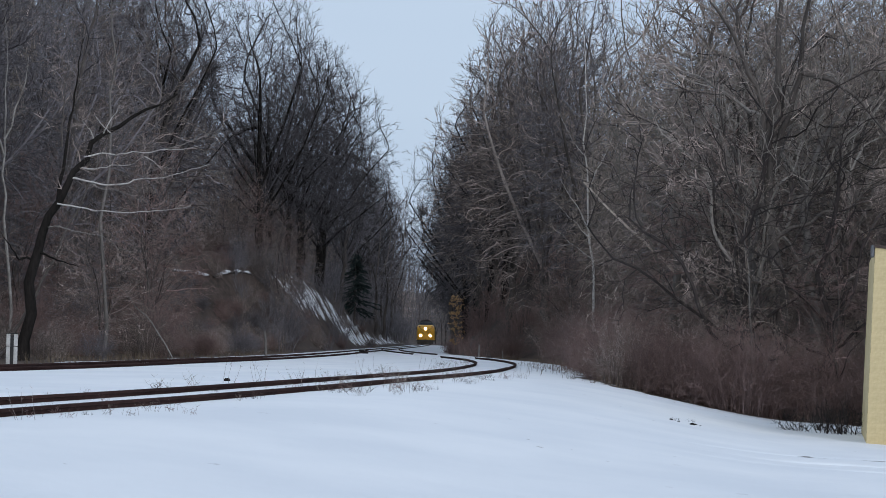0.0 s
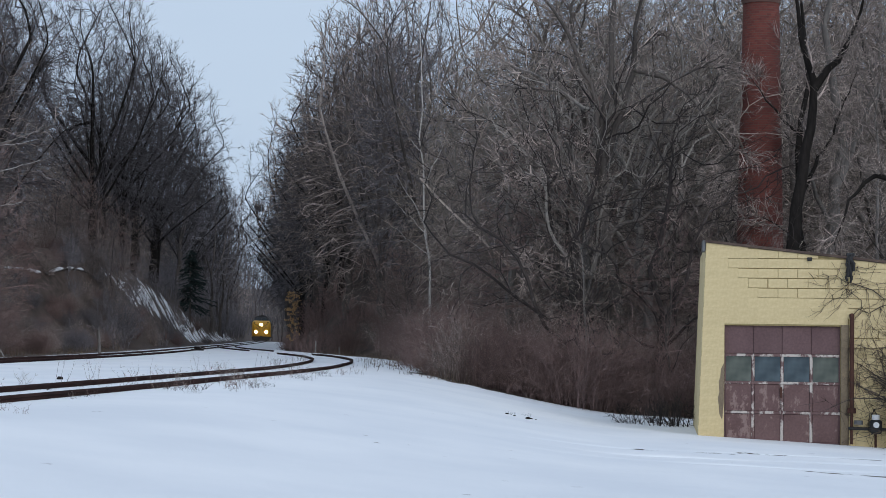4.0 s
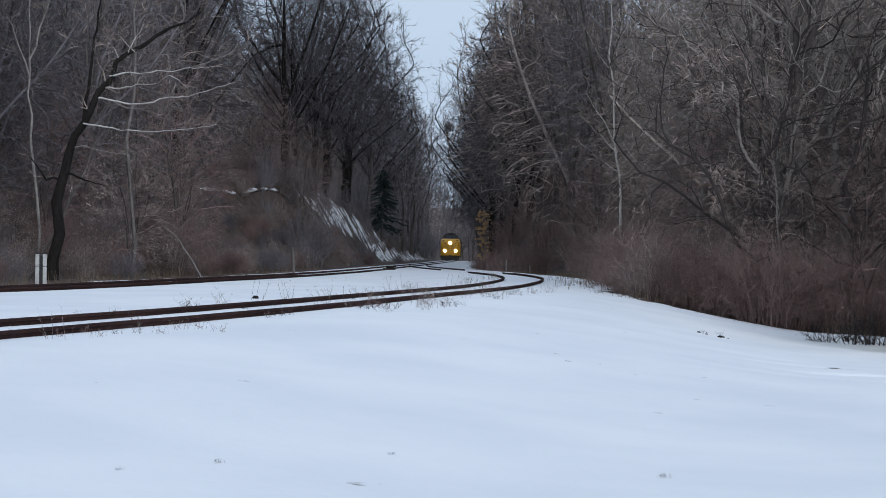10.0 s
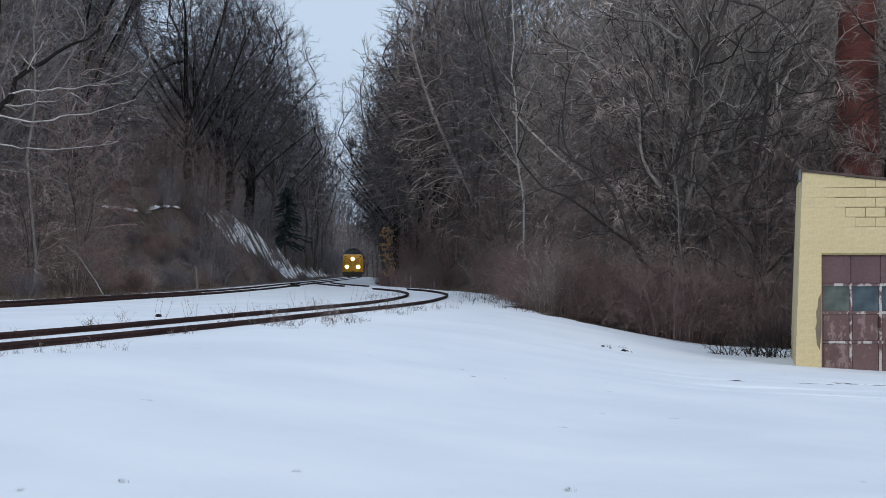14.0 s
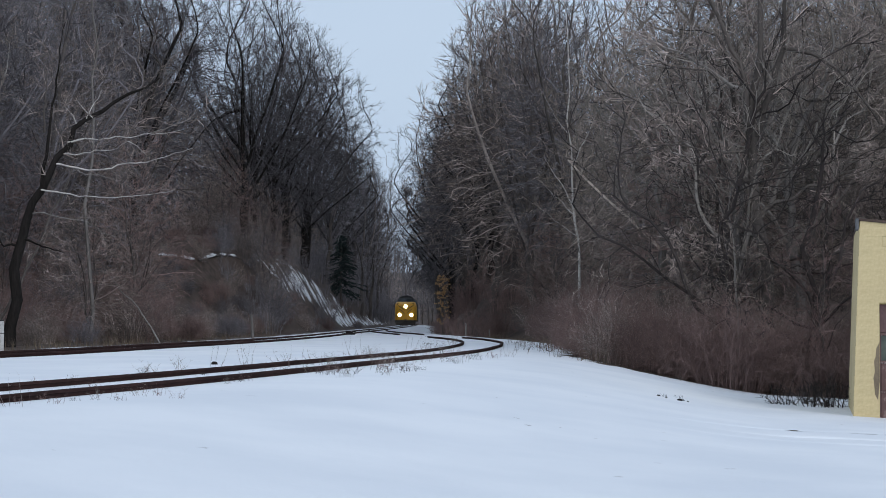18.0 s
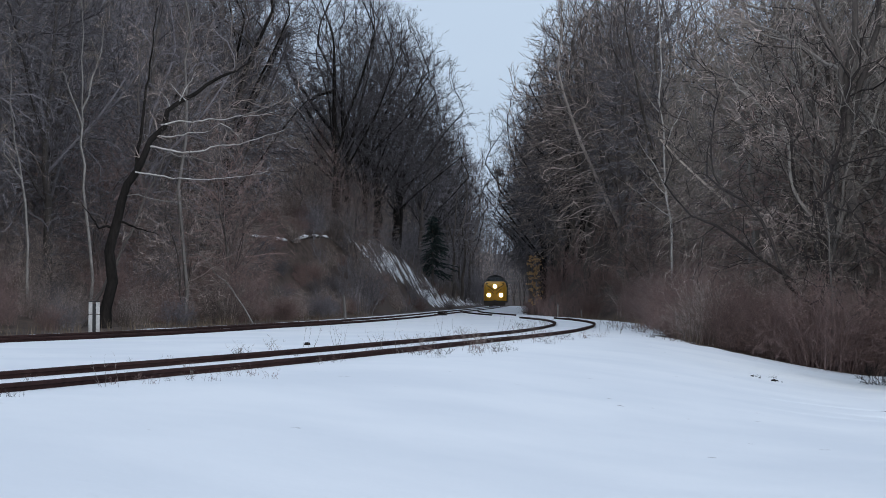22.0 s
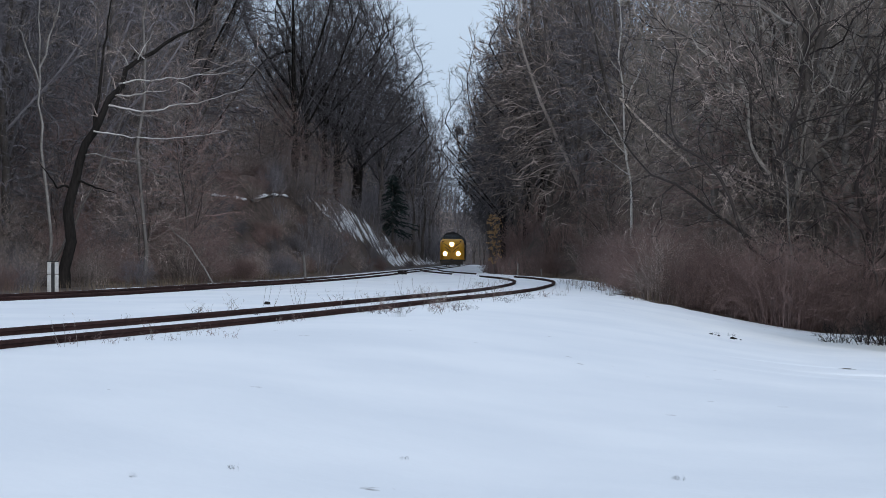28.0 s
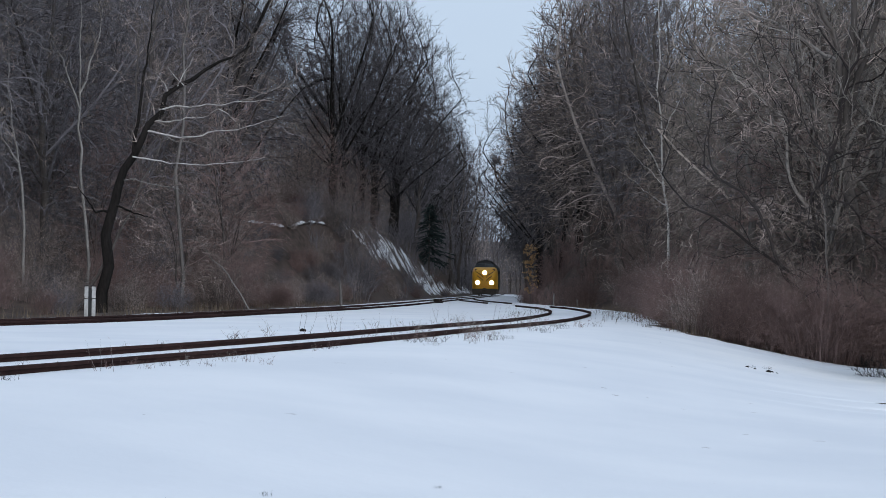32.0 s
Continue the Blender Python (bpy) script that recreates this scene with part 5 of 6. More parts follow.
for _ in range(15):
    # knotted stems that hang over the roof edge
    k = vr.gauss(0, 0.03)
    pts = [Vector((3.04 + k + vr.gauss(0, 0.03), -0.06 - vr.uniform(0, 0.07), z + vr.gauss(0, 0.03))) for z in (3.58, 3.68, 3.80, 3.92, 4.04)] + [Vector((3.08 + k, 0.1, 4.13))]
    start = vr.randint(0, 2)
    vine_w.stem("trunk", pts[start:], [vr.uniform(0.012, 0.032) for _ in pts[start:]], 5)
mesh_object("root", *vine_w.parts["trunk"], BLACK, vine, "thick dark vine trunk over the roof edge", smooth=True)

# chimney behind the garage
BRICK = bpy.data.materials.new("red_brick")
BRICK.use_nodes = True
bn, bl = BRICK.node_tree.nodes, BRICK.node_tree.links
bt = bn.new("ShaderNodeTexBrick")
bt.inputs["Scale"].default_value = 1.0
bt.inputs["Brick Width"].default_value, bt.inputs["Row Height"].default_value, bt.inputs["Mortar Size"].default_value = 0.21, 0.072, 0.006
bt.inputs["Color1"].default_value, bt.inputs["Color2"].default_value, bt.inputs["Mortar"].default_value = (0.125, 0.033, 0.026, 1), (0.175, 0.048, 0.036, 1), (0.12, 0.07, 0.058, 1)
bc = bn.new("ShaderNodeTexCoord")
bl.new(bc.outputs["UV"], bt.inputs["Vector"])
bno = bn.new("ShaderNodeTexNoise")
bno.inputs["Scale"].default_value, bno.inputs["Detail"].default_value = 0.7, 6
bl.new(bc.outputs["Object"], bno.inputs["Vector"])
bh = bn.new("ShaderNodeHueSaturation")
bm_r = bn.new("ShaderNodeMapRange")
bm_r.inputs["From Min"].default_value, bm_r.inputs["From Max"].default_value, bm_r.inputs["To Min"].default_value, bm_r.inputs["To Max"].default_value = 0.3, 0.7, 0.7, 1.25
bl.new(bno.outputs[0], bm_r.inputs[0])
bl.new(bm_r.outputs[0], bh.inputs["Value"])
bl.new(bt.outputs["Color"], bh.inputs["Color"])
bl.new(bh.outputs[0], bn["Principled BSDF"].inputs["Base Color"])
bn["Principled BSDF"].inputs["Roughness"].default_value = 0.9
bb = bn.new("ShaderNodeBump")
bb.inputs["Strength"].default_value, bb.inputs["Distance"].default_value = 0.5, 0.006
bl.new(bt.outputs["Fac"], bb.inputs["Height"])
bb.invert = True
bl.new(bb.outputs[0], bn["Principled BSDF"].inputs["Normal"])


def chimney(x, y, z0, z1, r0, r1):
    ob = thing("chimney", pose(x, y, z0), "tall tapering red brick chimney stack", "chimney")
    n, rings = 24, 14
    verts, faces = [], []
    for j in range(rings + 1):
        t = j / rings
        for k in range(n):
            a = 6.2832 * k / n
            r = r0 + (r1 - r0) * t
            verts.append((r * math.cos(a), r * math.sin(a), (z1 - z0) * t))
    for j in range(rings):
        for k in range(n):
            faces.append((j * n + k, j * n + (k + 1) % n, (j + 1) * n + (k + 1) % n, (j + 1) * n + k))
    st = mesh_object("shaft", verts, faces, BRICK, ob, smooth=True)
    uv = st.data.uv_layers.new(name="UVMap")
    i = 0
    for f in st.data.polygons:
        k = f.index % n
        j = f.index // n
        for dk, dj in ((0, 0), (1, 0), (1, 1), (0, 1)):
            uv.data[i].uv = ((k + dk) / n * 6.2832 * r0, (j + dj) / rings * (z1 - z0))
            i += 1
    for zc, hh, e in ((z1 - z0 - 0.02, 0.14, 0.07), (z1 - z0 - 0.16, 0.10, 0.035)):
        bm = bmesh.new()
        bmesh.ops.create_cone(bm, cap_ends=True, segments=24, radius1=r1 + e, radius2=r1 + e, depth=hh, matrix=Matrix.Translation((0, 0, zc)))
        part("cap_course", bm, BRICK, ob)


chimney(16.30, 55.0, ground_at(16.30, 55) - 0.3, 11.9, 0.80, 0.53)

# ---- the locomotive (nose towards -y, rail top at 0) ----
YELLOW = material("yellow_loco_paint", (0.74, 0.35, 0.025), 0.4, tint=(0.84, 0.45, 0.045), scale=0.6, fine=9, bump=0.04, spec=0.5)
ROOF_DARK = material("dark_loco_roof", (0.020, 0.020, 0.021), 0.6, tint=(0.05, 0.048, 0.046), scale=1.0, fine=12, bump=0.1)
SIDE_DARK = material("dark_loco_side", (0.030, 0.034, 0.036), 0.5, tint=(0.055, 0.058, 0.06), scale=1.0, fine=12, bump=0.08)
WIND = material("windscreen", (0.012, 0.014, 0.016), 0.12, tint=(0.02, 0.023, 0.026), scale=1, fine=4, bump=0, spec=0.6)
STEEL = material("dirty_steel", (0.045, 0.04, 0.036), 0.7, metal=0.4, tint=(0.09, 0.08, 0.07), scale=2, fine=14, bump=0.2)
LAMP = glow("headlight_beam", (1.0, 0.74, 0.36), 9.0)
LOCO_YAW = -2.75
loco = thing("locomotive", pose(10.05, 338, RAIL_TOP, 0, 0, LOCO_YAW), "yellow streamlined diesel locomotive with three lit headlights", "locomotive")


def hull_ring(half, z0, z1, rt, rb, n=5):
    """Half-outline points of a rounded body section, right side then left."""
    pts = []
    for k in range(n + 1):
        a = -math.pi / 2 + math.pi / 2 * k / n
        pts.append((half - rb + rb * math.cos(a), z0 + rb + rb * math.sin(a)))
    for k in range(n + 1):
        a = math.pi / 2 * k / n
        pts.append((half - rt + rt * math.cos(a), z1 - rt + rt * math.sin(a)))
    return pts + [(-x, z) for x, z in reversed(pts)]


def loft(name, stations, mat, parent, label="", split=None):
    verts, faces, index = [], [], []
    rings = [hull_ring(*s[1:]) for s in stations]
    k = len(rings[0])
    for (y, *_), ring in zip(stations, rings):
        verts += [(x, y, z) for x, z in ring]
    for i in range(len(rings) - 1):
        for j in range(k):
            faces.append((i * k + j, (i + 1) * k + j, (i + 1) * k + (j + 1) % k, i * k + (j + 1) % k))
    faces += [tuple(range(k)), tuple(reversed(range((len(rings) - 1) * k, len(rings) * k)))]
    return mesh_object(name, verts, faces, mat, parent, label, smooth=True)


nose = loft("nose", [(0.0, 0.75, 0.95, 2.62, 0.5, 0.15), (0.06, 1.02, 0.85, 2.94, 0.65, 0.15), (0.22, 1.28, 0.8, 3.20, 0.75, 0.12), (0.55, 1.45, 0.8, 3.38, 0.7, 0.1), (1.1, 1.55, 0.8, 3.48, 0.6, 0.08), (1.75, 1.56, 0.8, 3.56, 0.55, 0.08)], YELLOW, loco, "rounded yellow nose")
cab = loft("cab", [(1.62, 1.40, 2.85, 3.45, 0.4, 0.05), (2.05, 1.46, 2.85, 4.10, 1.1, 0.05), (2.5, 1.50, 2.85, 4.22, 1.2, 0.05), (4.2, 1.54, 2.85, 4.26, 1.25, 0.05)], ROOF_DARK, loco, "dark cab brow and roof")
loft("cab_side", [(1.7, 1.575, 0.82, 3.50, 0.75, 0.03), (4.2, 1.575, 0.82, 3.50, 0.75, 0.03)], YELLOW, loco)
part("body", box(-1.555, 1.555, 4.2, 17.4, 0.85, 3.0, 0.02), SIDE_DARK, loco, "dark engine body")
loft("roof", [(2.3, 1.20, 3.55, 4.34, 0.72, 0.02), (4.2, 1.565, 2.95, 4.34, 1.30, 0.02), (17.4, 1.565, 2.95, 4.34, 1.30, 0.02)], ROOF_DARK, loco, "dark rounded roof")
for sx in (-1, 1):
    bm = bmesh.new()
    vs = [bm.verts.new(p) for p in ((sx * 0.05, 1.70, 3.50), (sx * 1.12, 1.76, 3.42), (sx * 1.02, 1.98, 3.88), (sx * 0.05, 1.95, 4.02))]
    back = [bm.verts.new(v.co + Vector((0, 0.08, -0.02))) for v in vs]
    order = (0, 1, 2, 3) if sx > 0 else (3, 2, 1, 0)
    bm.faces.new([vs[i] for i in order])
    bm.faces.new([back[i] for i in reversed(order)])
    for a in range(4):
        b = (a + 1) % 4
        bm.faces.new((vs[a], vs[b], back[b], back[a]) if sx < 0 else (vs[b], vs[a], back[a], back[b]))
    for v in bm.verts:
        v.co.y -= 0.2
    part("windscreen", bm, WIND, loco, "dark sloping windscreen pane")
    part("number_board", box(sx * 1.0 - 0.22, sx * 1.0 + 0.22, 0.42, 0.62, 3.08, 3.28, 0.02), BLACK, loco)
    part("side_window", box(sx * 1.545 - 0.03, sx * 1.545 + 0.03, 2.7, 3.5, 2.7, 3.3, 0.01), WIND, loco)
    part("cab_mirror", box(sx * 1.72 - 0.07, sx * 1.72 + 0.07, 2.5, 2.56, 2.75, 3.1, 0.01), BLACK, loco)
    part("ladder", box(sx * 1.60 - 0.03, sx * 1.60 + 0.03, 3.7, 4.15, 0.5, 2.4, 0.01), STEEL, loco)
    part("handrail", rod((sx * 1.62, 4.3, 1.0), (sx * 1.62, 4.3, 2.9), 0.025, n=8), STEEL, loco)
    # dark bands that meet in a V on the nose
    for k in range(2):
        bm = bmesh.new()
        a, b = Vector((sx * 0.16, 0.0, 1.80 + 0.42 * k)), Vector((sx * 1.15, 0.0, 2.57 + 0.42 * k))
        prev = None
        for i in range(9):
            t = i / 8
            x = a.x + (b.x - a.x) * t
            z = a.z + (b.z - a.z) * t ** 0.7
            yy = -0.02 + 0.75 * max(0, abs(x) - 0.62) ** 2 + 0.42 * max(0, z - 2.5) ** 2
            cur = [bm.verts.new((x, yy + dy, z + dz)) for dz, dy in ((-0.05, 0.0), (0.05, 0.0), (0.05, 0.10), (-0.05, 0.10))]
            if prev:
                for j in range(4):
                    q = (prev[j], prev[(j + 1) % 4], cur[(j + 1) % 4], cur[j])
                    bm.faces.new(q if sx < 0 else q[::-1])
            prev = cur
        part("stripe", bm, ROOF_DARK, loco, "dark V-shaped nose stripe")
part("pilot", box(-1.45, 1.45, -0.12, 0.7, 0.18, 0.86, 0.06), STEEL, loco, "dark pilot below the nose")
part("coupler", box(-0.16, 0.16, -0.55, -0.1, 0.68, 0.98, 0.05), STEEL, loco)
part("underframe", box(-1.5, 1.5, 0.7, 17.4, 0.62, 0.86, 0.02), STEEL, loco)
part("fuel_tank", box(-1.3, 1.3, 7.0, 11.0, 0.2, 0.62, 0.08), STEEL, loco)
for lx, ly, lz in ((0, 0.02, 2.84), (-0.85, -0.02, 1.62), (0.85, -0.02, 1.62)):
    house = part("lamp_housing", rod((lx, ly + 0.25, lz), (lx, ly - 0.10, lz), 0.31, 0.29, 20), STEEL, loco)
    part("headlight", rod((lx, ly - 0.104, lz), (lx, ly - 0.12, lz), 0.27, n=20), LAMP, house, "glowing warm headlight")
part("horn", rod((-0.3, 2.6, 4.36), (0.35, 2.35, 4.42), 0.06, 0.1, 12), ROOF_DARK, loco)
part("fan_hatch", box(-0.7, 0.7, 6.0, 8.0, 4.3, 4.42, 0.03), ROOF_DARK, loco)
WHEELS = []
for by in (3.4, 14.2):
    part("bogie_frame", box(-1.15, 1.15, by - 1.9, by + 1.9, 0.42, 0.6, 0.03), STEEL, loco)
    for wy in (-1.25, 1.25):
        axle = part("wheelset", rod((-0.95, 0, 0), (0.95, 0, 0), 0.08, n=10), STEEL, loco)
        axle.location = (0, by + wy, 0.51)
        WHEELS.append((axle, by + wy))
        for sx in (-1, 1):
            part("wheel", rod((sx * 0.70, 0, 0), (sx * 0.82, 0, 0), 0.51, n=24), STEEL, axle)


# ---- small things along the line ----
WORN_WHITE = material("worn_white_paint", (0.36, 0.35, 0.33), 0.8, tint=(0.56, 0.555, 0.54), scale=5, fine=30, bump=0.2, depth=0.002)


def marker_post(x, y, m_yaw):
    z = ground_at(x, y)
    ob = thing("marker_post", pose(x, y, z, 0, 0, m_yaw), "white lineside marker board with a black centre stripe", "marker post")
    for sx in (-1, 1):
        part("board", box(sx * 0.105 - 0.055, sx * 0.105 + 0.055, -0.02, 0.02, -0.1, 0.50, 0.006), WORN_WHITE, ob, "white painted board")
        part("board", box(sx * 0.105 - 0.055, sx * 0.105 + 0.055, -0.022, 0.02, 0.52, 0.86, 0.006), WORN_WHITE, ob, "white painted board")
    part("stripe", box(-0.049, 0.049, -0.012, 0.03, -0.1, 0.82, 0.004), BLACK, ob)
    part("cap", box(-0.165, 0.165, -0.03, 0.035, 0.862, 0.885, 0.005), BLACK, ob)


marker_post(-10.15, 55.0, 10)


def stake(x, y, h, mat, label, r=0.045):
    ob = thing("stake", pose(x, y, ground_at(x, y), rnd.gauss(0, 3), rnd.gauss(0, 3), 0), label, "stake", "lineside stakes")
    part("post", rod((0, 0, -0.2), (0, 0, h), r, r * 0.9, 8), mat, ob)
    part("top", rod((0, 0, h + 0.002), (0, 0, h + 0.03), r * 0.9, r * 0.5, 8), mat, ob)


stake(-5.05, 95, 1.15, BARK_GREY, "weathered grey wooden stake beside the line", 0.07)
stake(6.95, 120, 0.75, BARK_PALE, "pale wooden stake beside the siding", 0.05)
stake(8.6, 122, 0.6, BARK_PALE, "pale wooden stake beside the siding", 0.05)

# switch where the siding leaves the line
switch = thing("switch_stand", pose(-0.4, 121, ground_at(-0.4, 121)), "low dark switch stand half buried in snow", "switch stand")
part("base", box(-0.4, 0.4, -0.25, 0.25, -0.05, 0.10, 0.02), BARK_BLACK, switch)
part("lever", rod((-0.1, 0, 0.08), (0.45, 0, 0.22), 0.03, n=8), BARK_BLACK, switch)
part("box", box(-0.2, 0.15, -0.15, 0.15, 0.10, 0.26, 0.03), BARK_BLACK, switch)

# snow-laden fallen trunk and pale fallen branches on the hillside
SNOW = material("lying_snow", (0.78, 0.80, 0.83), 0.8, tint=(0.88, 0.89, 0.905), scale=2, fine=9, bump=0.4, depth=0.02)


def fallen(name, a, b, r, mat, label, snow=0.0, seed=1):
    (ax, ay), (bx, by) = a, b
    rr = random.Random(seed)
    pts = []
    for i in range(13):
        t = i / 12
        x, y = ax + (bx - ax) * t, ay + (by - ay) * t
        pts.append(Vector((x, y, ground_at(x, y) + r * 0.7 + rr.gauss(0, r * 0.25))))
    ob = thing(name, Matrix(), label, "fallen tree")
    w = Wood(seed)
    w.stem("trunk", pts, [r * (1 - 0.5 * i / 12) for i in range(13)], 7)
    mesh_object("log", *w.parts["trunk"], mat, ob, smooth=True)
    if snow:
        w.parts["trunk"] = ([], [])
        run = []
        for i, p in enumerate(pts):
            run.append(p + Vector((0, -0.02, r * 0.75)))
            if rr.random() < 0.3 or i == 12:
                if len(run) > 1:
                    w.stem("trunk", run, [0.02] + [snow * rr.uniform(0.6, 1.3) for _ in run[1:-1]] + [0.02], 6)
                run = []
        mesh_object("snow_cap", *w.parts["trunk"], SNOW, ob, "white snow lying on the trunk", smooth=True)


fallen("fallen_tree", (-12.0, 113.0), (-9.9, 118.3), 0.08, BARK, "thin fallen trunk capped with snow on the hillside", 0.10, 3)
fallen("fallen_tree", (-9.7, 118.8), (-7.7, 127.4), 0.09, BARK, "thin fallen trunk capped with snow on the hillside", 0.12, 4)
fallen("fallen_tree", (12.8, 149.4), (13.8, 149.0), 0.2, BARK, "snow-covered log on the bank of the cutting", 0.28, 6)
grown("dead_branch", 54, -7.0, 71.6, [
    bent((-7.0, 71.6, 1.0), (-9.6, 72.4, 3.5), 0.0, 0.034, 0, None, 4, 61),
], "pale dead branch leaning on the thicket beside the line", BARK_PALE, TWIG_GREY)


def weed(seed, stalks, h, mat):
    w = Wood(seed)
    r = w.rnd
    for _ in range(stalks):
        p = Vector((r.gauss(0, 0.16), r.gauss(0, 0.16), -0.05))
        pts = w.path(p, Vector((r.gauss(0, 0.4), r.gauss(0, 0.4), 1)), h * r.uniform(0.4, 1.1), 3, 0.18, -0.05)
        w.stem("crown", pts, [0.005, 0.004, 0.003, 0.001], 3)
        for _ in range(3):
            b = pts[r.randint(1, 3)]
            w.stem("crown", [b, b + w.side_dir(Vector((0, 0, 1)), r.uniform(0.5, 1.3)) * r.uniform(0.05, 0.2)], [0.004, 0.001], 3)
    ob = thing("weed", Matrix(), "dry brown weed standing out of the snow", "weed", "dry weeds")
    mesh_object("stalk", *w.parts["crown"], mat, ob)["kind"] = "stuff"
    return ob


WEEDS = [weed(81, 9, 0.42, TWIG_RED), weed(82, 7, 0.55, TWIG_GREY), weed(83, 12, 0.28, TWIG_DARK), weed(84, 4, 0.7, TWIG)]
wr = random.Random(85)
for i in range(150):
    if i < 114:
        y = wr.uniform(30, 50) if i < 84 else wr.uniform(17, 30)
        x = siding_x(y) + wr.choice((-1.5, -1.0, 0.2, 0.9, 1.2, 1.7, 2.2)) + wr.gauss(0, 0.25)
    elif i < 132:
        y = wr.uniform(50, 80)
        x = siding_x(y) + wr.choice((-2.4, -1.3, 1.4, 1.9)) + wr.gauss(0, 0.3)
    else:
        y = wr.uniform(44, 64)
        x = right_x(y) - abs(wr.gauss(0.5, 0.6))
    plant(wr.choice(WEEDS[:3]) if y < 34 else wr.choice(WEEDS), x, y, wr.uniform(0.4, 0.85) * (0.55 if y < 32 else 1.0))
for x, y, s in ((-2.35, 38.4, 0.75), (-2.6, 38.0, 0.8), (6.14, 38.0, 0.35), (6.54, 38.5, 0.35), (-1.12, 12.3, 0.16), (1.94, 13.66, 0.2), (-0.02, 13.5, 0.12), (-1.67, 11.65, 0.12), (-3.64, 20.2, 0.5)):
    plant(WEEDS[2] if s < 0.4 else WEEDS[3], x, y, s, sink=0.0)


def dry_grass():
    """The straw-coloured fringe behind the main line and at the foot of the thickets."""
    verts, faces = [], []
    r = random.Random(91)
    for i in range(3400):
        if i < 1500:
            y = r.uniform(40, 110)
            x = main_x(y) - 2.3 - abs(r.gauss(0, 1.3))
            h = r.uniform(0.12, 0.5)
        else:
            y = r.uniform(47, 125)
            x = right_x(y) + r.gauss(0.3, 0.8)
            h = r.uniform(0.12, 0.45)
        if noise.noise(Vector((x * 0.5, y * 0.3, 5))) < -0.1:
            continue
        z = ground_at(x, y) - 0.03
        a = r.uniform(0, 6.283)
        dx, dy = r.gauss(0, 0.2) * h, r.gauss(0, 0.2) * h
        o = len(verts)
        for k in range(3):
            b = a + 2.094 * k
            verts.append((x + 0.008 * math.cos(b), y + 0.008 * math.sin(b), z))
        verts.append((x + dx, y + dy, z + h))
        faces += [(o, o + 1, o + 3), (o + 1, o + 2, o + 3), (o + 2, o, o + 3)]
    tagged(mesh_object("dry_grass", verts, faces, STRAW), "straw-coloured dry grass along the line and thickets", "grass", kind="stuff")


dry_grass()


def stone(x, y, s, seed):
    r = random.Random(seed)
    bm = bmesh.new()
    bmesh.ops.create_icosphere(bm, subdivisions=2, radius=s)
    for v in bm.verts:
        v.co *= 1 + 0.35 * noise.noise(v.co * (1.6 / s) + Vector((seed, 0, 0)))
        v.co.z *= 0.7
    ob = thing("stone", pose(x, y, ground_at(x, y) + s * 0.2, 0, 0, r.uniform(0, 360)), "dark stone lying in the snow between the tracks", "stone", "stones in the snow")
    part("rock", bm, BARK_BLACK, ob)


stone(-2.89, 39.6, 0.07, 3)
for dx, dy, ds in ((6.06, 38.0, 0.035), (6.18, 37.8, 0.025), (6.40, 37.5, 0.05), (6.50, 37.7, 0.03), (6.58, 37.6, 0.02)):
    stone(dx, dy, ds, int(dx * 100))

# ---- blocks of the garage front ----
block_data = {}


def block(x0, x1, z0, z1, side, bed, mat):
    """One painted block, cut to the slope of the roof where it reaches it; side and bed are its open joints."""
    gap = max(side, bed)
    x0, x1, z0, z1 = max(x0 + side, corner((z0 + z1) / 2)), x1 - side, z0 + bed, z1 - bed
    if x1 - x0 < 0.03:
        return
    ta, tb = min(z1, eaves(x0) - 0.004), min(z1, eaves(x1) - 0.004)
    if tb - z0 < 0.02:
        return
    full = ta == z1 and tb == z1
    key = (round(x1 - x0, 4), round(z1 - z0, 4), mat.name) if full else (x0, z0)
    me = block_data.get(key)
    if me is None:
        w, ha, hb = x1 - x0, ta - z0, tb - z0
        b = 0.005 if gap > 0.003 else 0.0003
        rim_y = 0.004 if gap > 0.003 else -0.0004
        front = [(b, -0.001, b), (w - b, -0.001, b), (w - b, -0.001, hb - b), (b, -0.001, ha - b)]
        rim = [(0, rim_y, 0), (w, rim_y, 0), (w, rim_y, hb), (0, rim_y, ha)]
        back = [(0, 0.029, 0), (w, 0.029, 0), (w, 0.029, hb), (0, 0.029, ha)]
        me = bpy.data.meshes.new("block")
        me.from_pydata(front + rim + back, [], [(0, 1, 2, 3)] + [f for i in range(4) for f in ((i + 4, (i + 1) % 4 + 4, (i + 1) % 4, i), (i + 8, (i + 1) % 4 + 8, (i + 1) % 4 + 4, i + 4))])
        me.materials.append(mat)
        block_data[key] = me
    ob = new("block", me)
    ob.parent = front_wall
    ob.location = (x0, 0, z0)


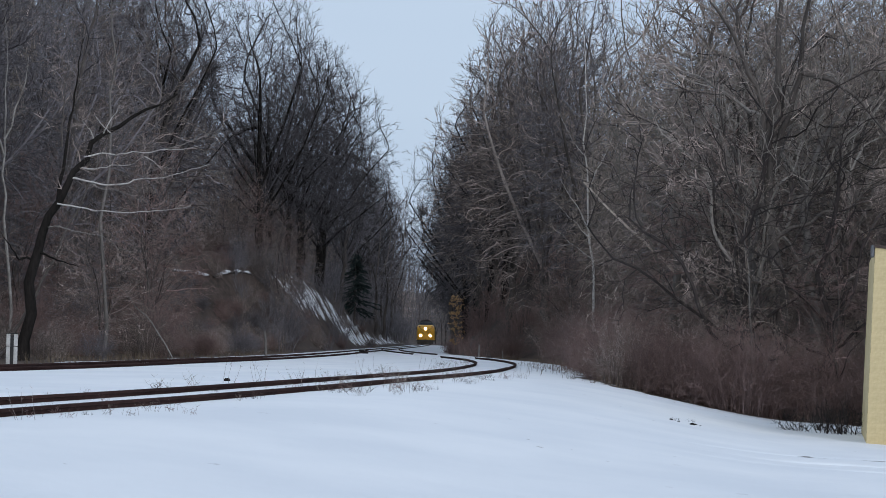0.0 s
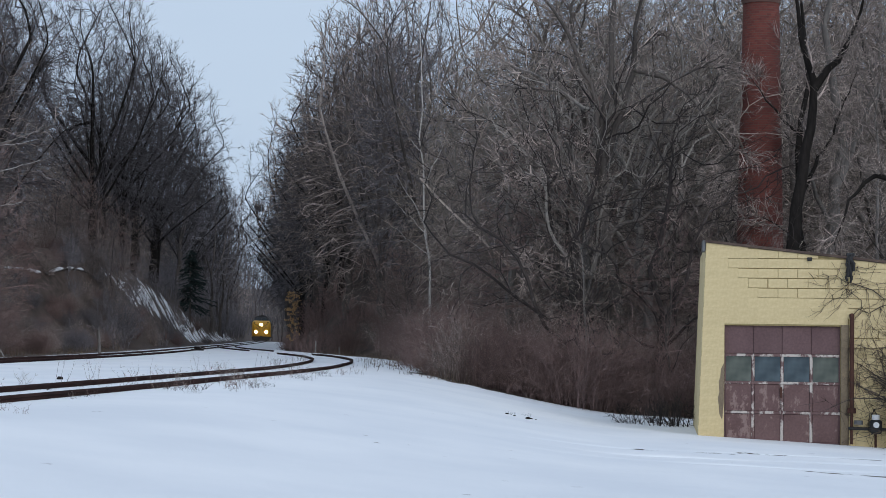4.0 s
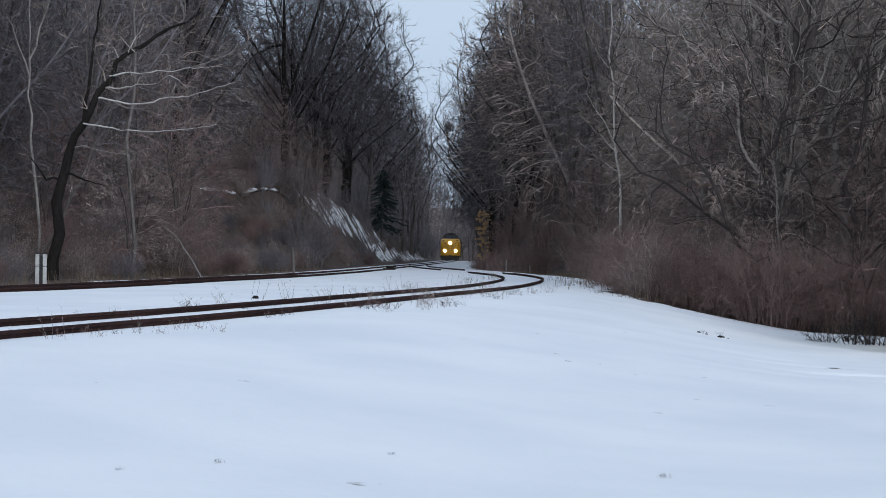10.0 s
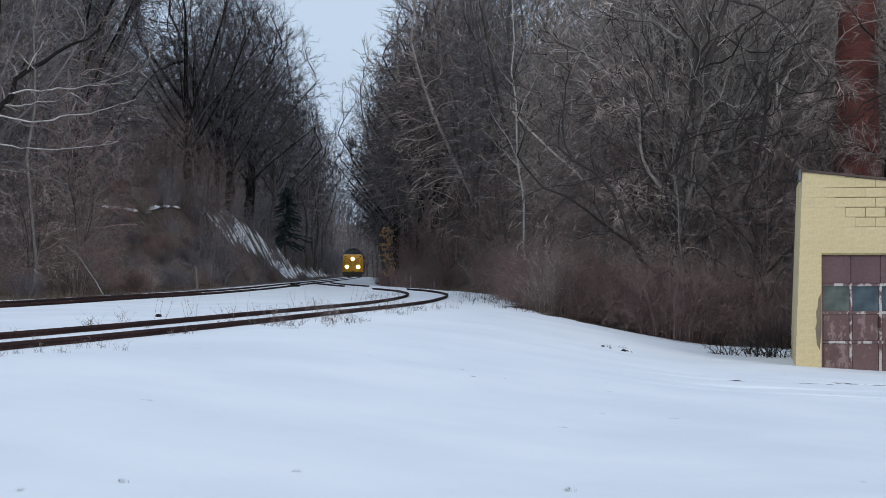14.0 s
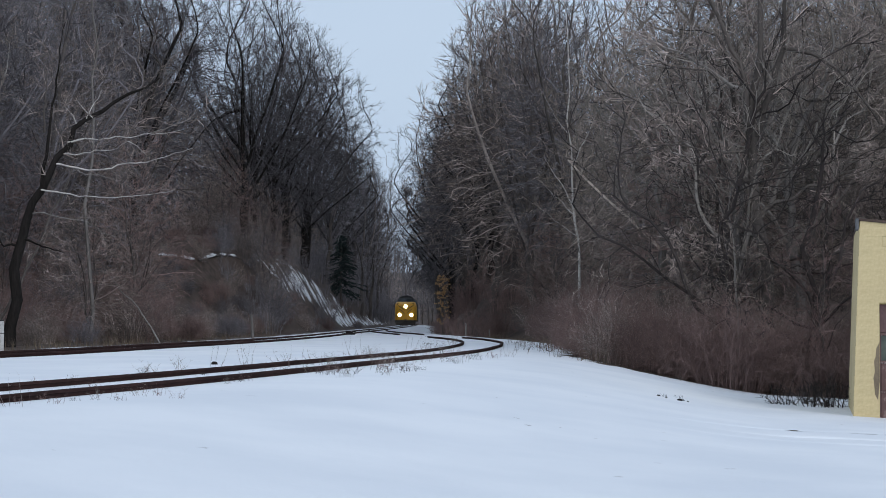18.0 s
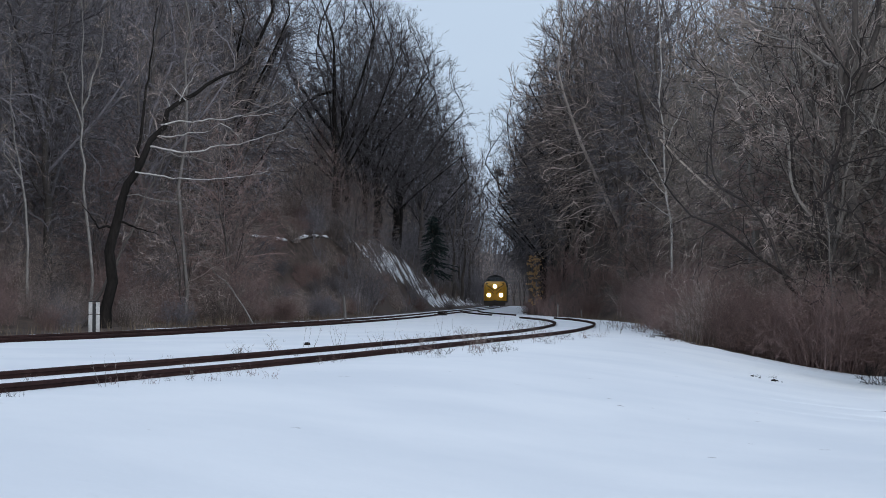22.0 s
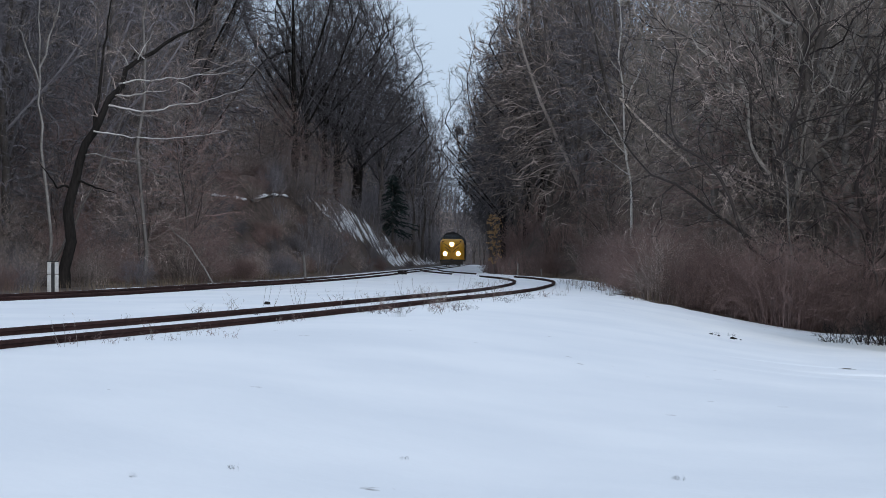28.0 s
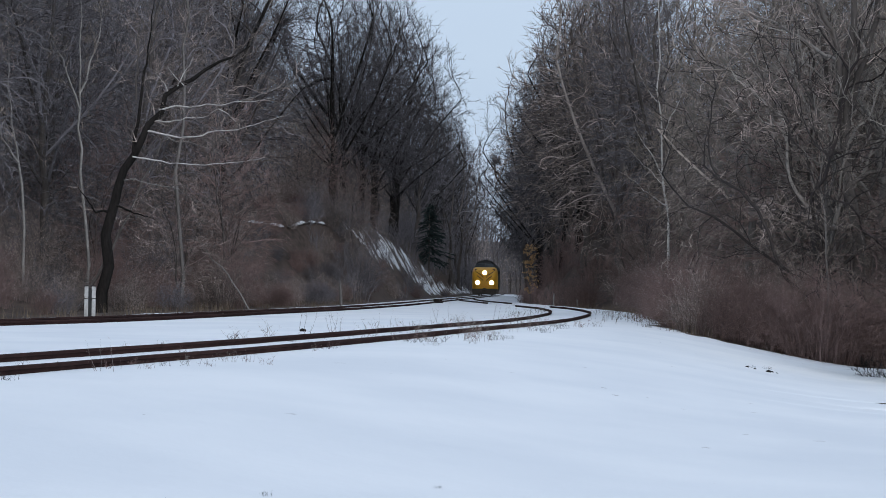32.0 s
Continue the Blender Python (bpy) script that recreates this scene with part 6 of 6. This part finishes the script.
front_wall = front
br = random.Random(5)
for c in range(22):
    z0, z1 = 0.02 + c * 0.2, 0.22 + c * 0.2
    x = -0.2 if c % 2 else 0.0
    # stretches where the bed joints have opened
    runs = {z0: (br.uniform(0.4, 1.2), br.uniform(2.2, 5.5))} if 3.2 < z0 and br.random() < 0.75 else {z0: (2.9, br.uniform(3.4, 5.0))} if 2.2 < z0 and br.random() < 0.6 else {}
    while x < 6.4:
        a, b = max(0.0, x), x + 0.4
        x = b
        if z1 < 0.25:
            continue
        spans = [(a, b)]
        for o0, o1, top in ((DX0, DX1 + 0.165, DZ1 + 0.03), (BX0, BX1, BZ1)):
            nxt = []
            for p, q in spans:
                if z1 < top + 0.02 and q > o0 and p < o1:
                    if p < o0:
                        nxt.append((p, o0))
                    if q > o1:
                        nxt.append((o1, q))
                else:
                    nxt.append((p, q))
            spans = nxt
        if z0 < DZ1 + 0.03 <= z1:
            cuts = sorted({DX0, DX1 + 0.165})
            spans = [(max(p, u), min(q, v)) for p, q in spans for u, v in zip([-9] + cuts, cuts + [99]) if min(q, v) - max(p, u) > 0.01]
        for p, q in spans:
            zz = z0
            if z0 < BZ1 < z1 and q > BX0 and p < BX1:
                zz = BZ1 + 0.002
            if z0 < DZ1 + 0.03 <= z1 and q > DX0 + 0.01 and p < DX1 + 0.15:
                zz = DZ1 + 0.032
            open_joint = p > 2.9 and z0 > 2.2 and br.random() < 0.22
            # blocks near the vine take the colour darkened for stains and its shade
            stained_shaded = p > 3.1 and z0 < 3.1 and br.random() < (0.9 if p > 4.3 else 0.45)
            worn = p > 5.2 and z0 < 2.3 and br.random() < 0.8
            crack = 0.008 if z0 in runs and runs[z0][0] < p < runs[z0][1] else 0.0002
            split = 0.008 if (crack > 0.001 and br.random() < 0.3) or open_joint else 0.0002
            block(p, q, zz, z1, split, crack, BARE_BLOCK if worn else PAINT_STAIN_SHADE if stained_shaded else PAINT)

LOCO_RUN = [(0, 338.0, 1.703), (3, 326.5, 1.69), (6.5, 313.0, 1.672), (10, 301.0, 1.632), (13, 291.5, 1.594), (17, 279.5, 1.53), (20, 270.0, 1.468), (23, 261.0, 1.42), (27, 249.5, 1.356), (30, 241.0, 1.305), (32, 235.0, 1.245)]


def motions():
    rows = []
    for t, d, az in LOCO_RUN:
        rows.append((t, pose(d * math.tan(radians(az)), d, RAIL_TOP, 0, 0, LOCO_YAW)))
    walk(loco, rows)
    # the wheels roll with the way gone
    for axle, wy in WHEELS:
        turns = []
        for i in range(161):
            t = i * 0.2
            gone = 338.0 - spline([(a, b) for a, b, _ in LOCO_RUN], t)
            turns.append((t, pose(0, wy, 0.51, math.degrees(gone / 0.51) % 360, 0, 0)))
        walk(axle, turns)


motions()
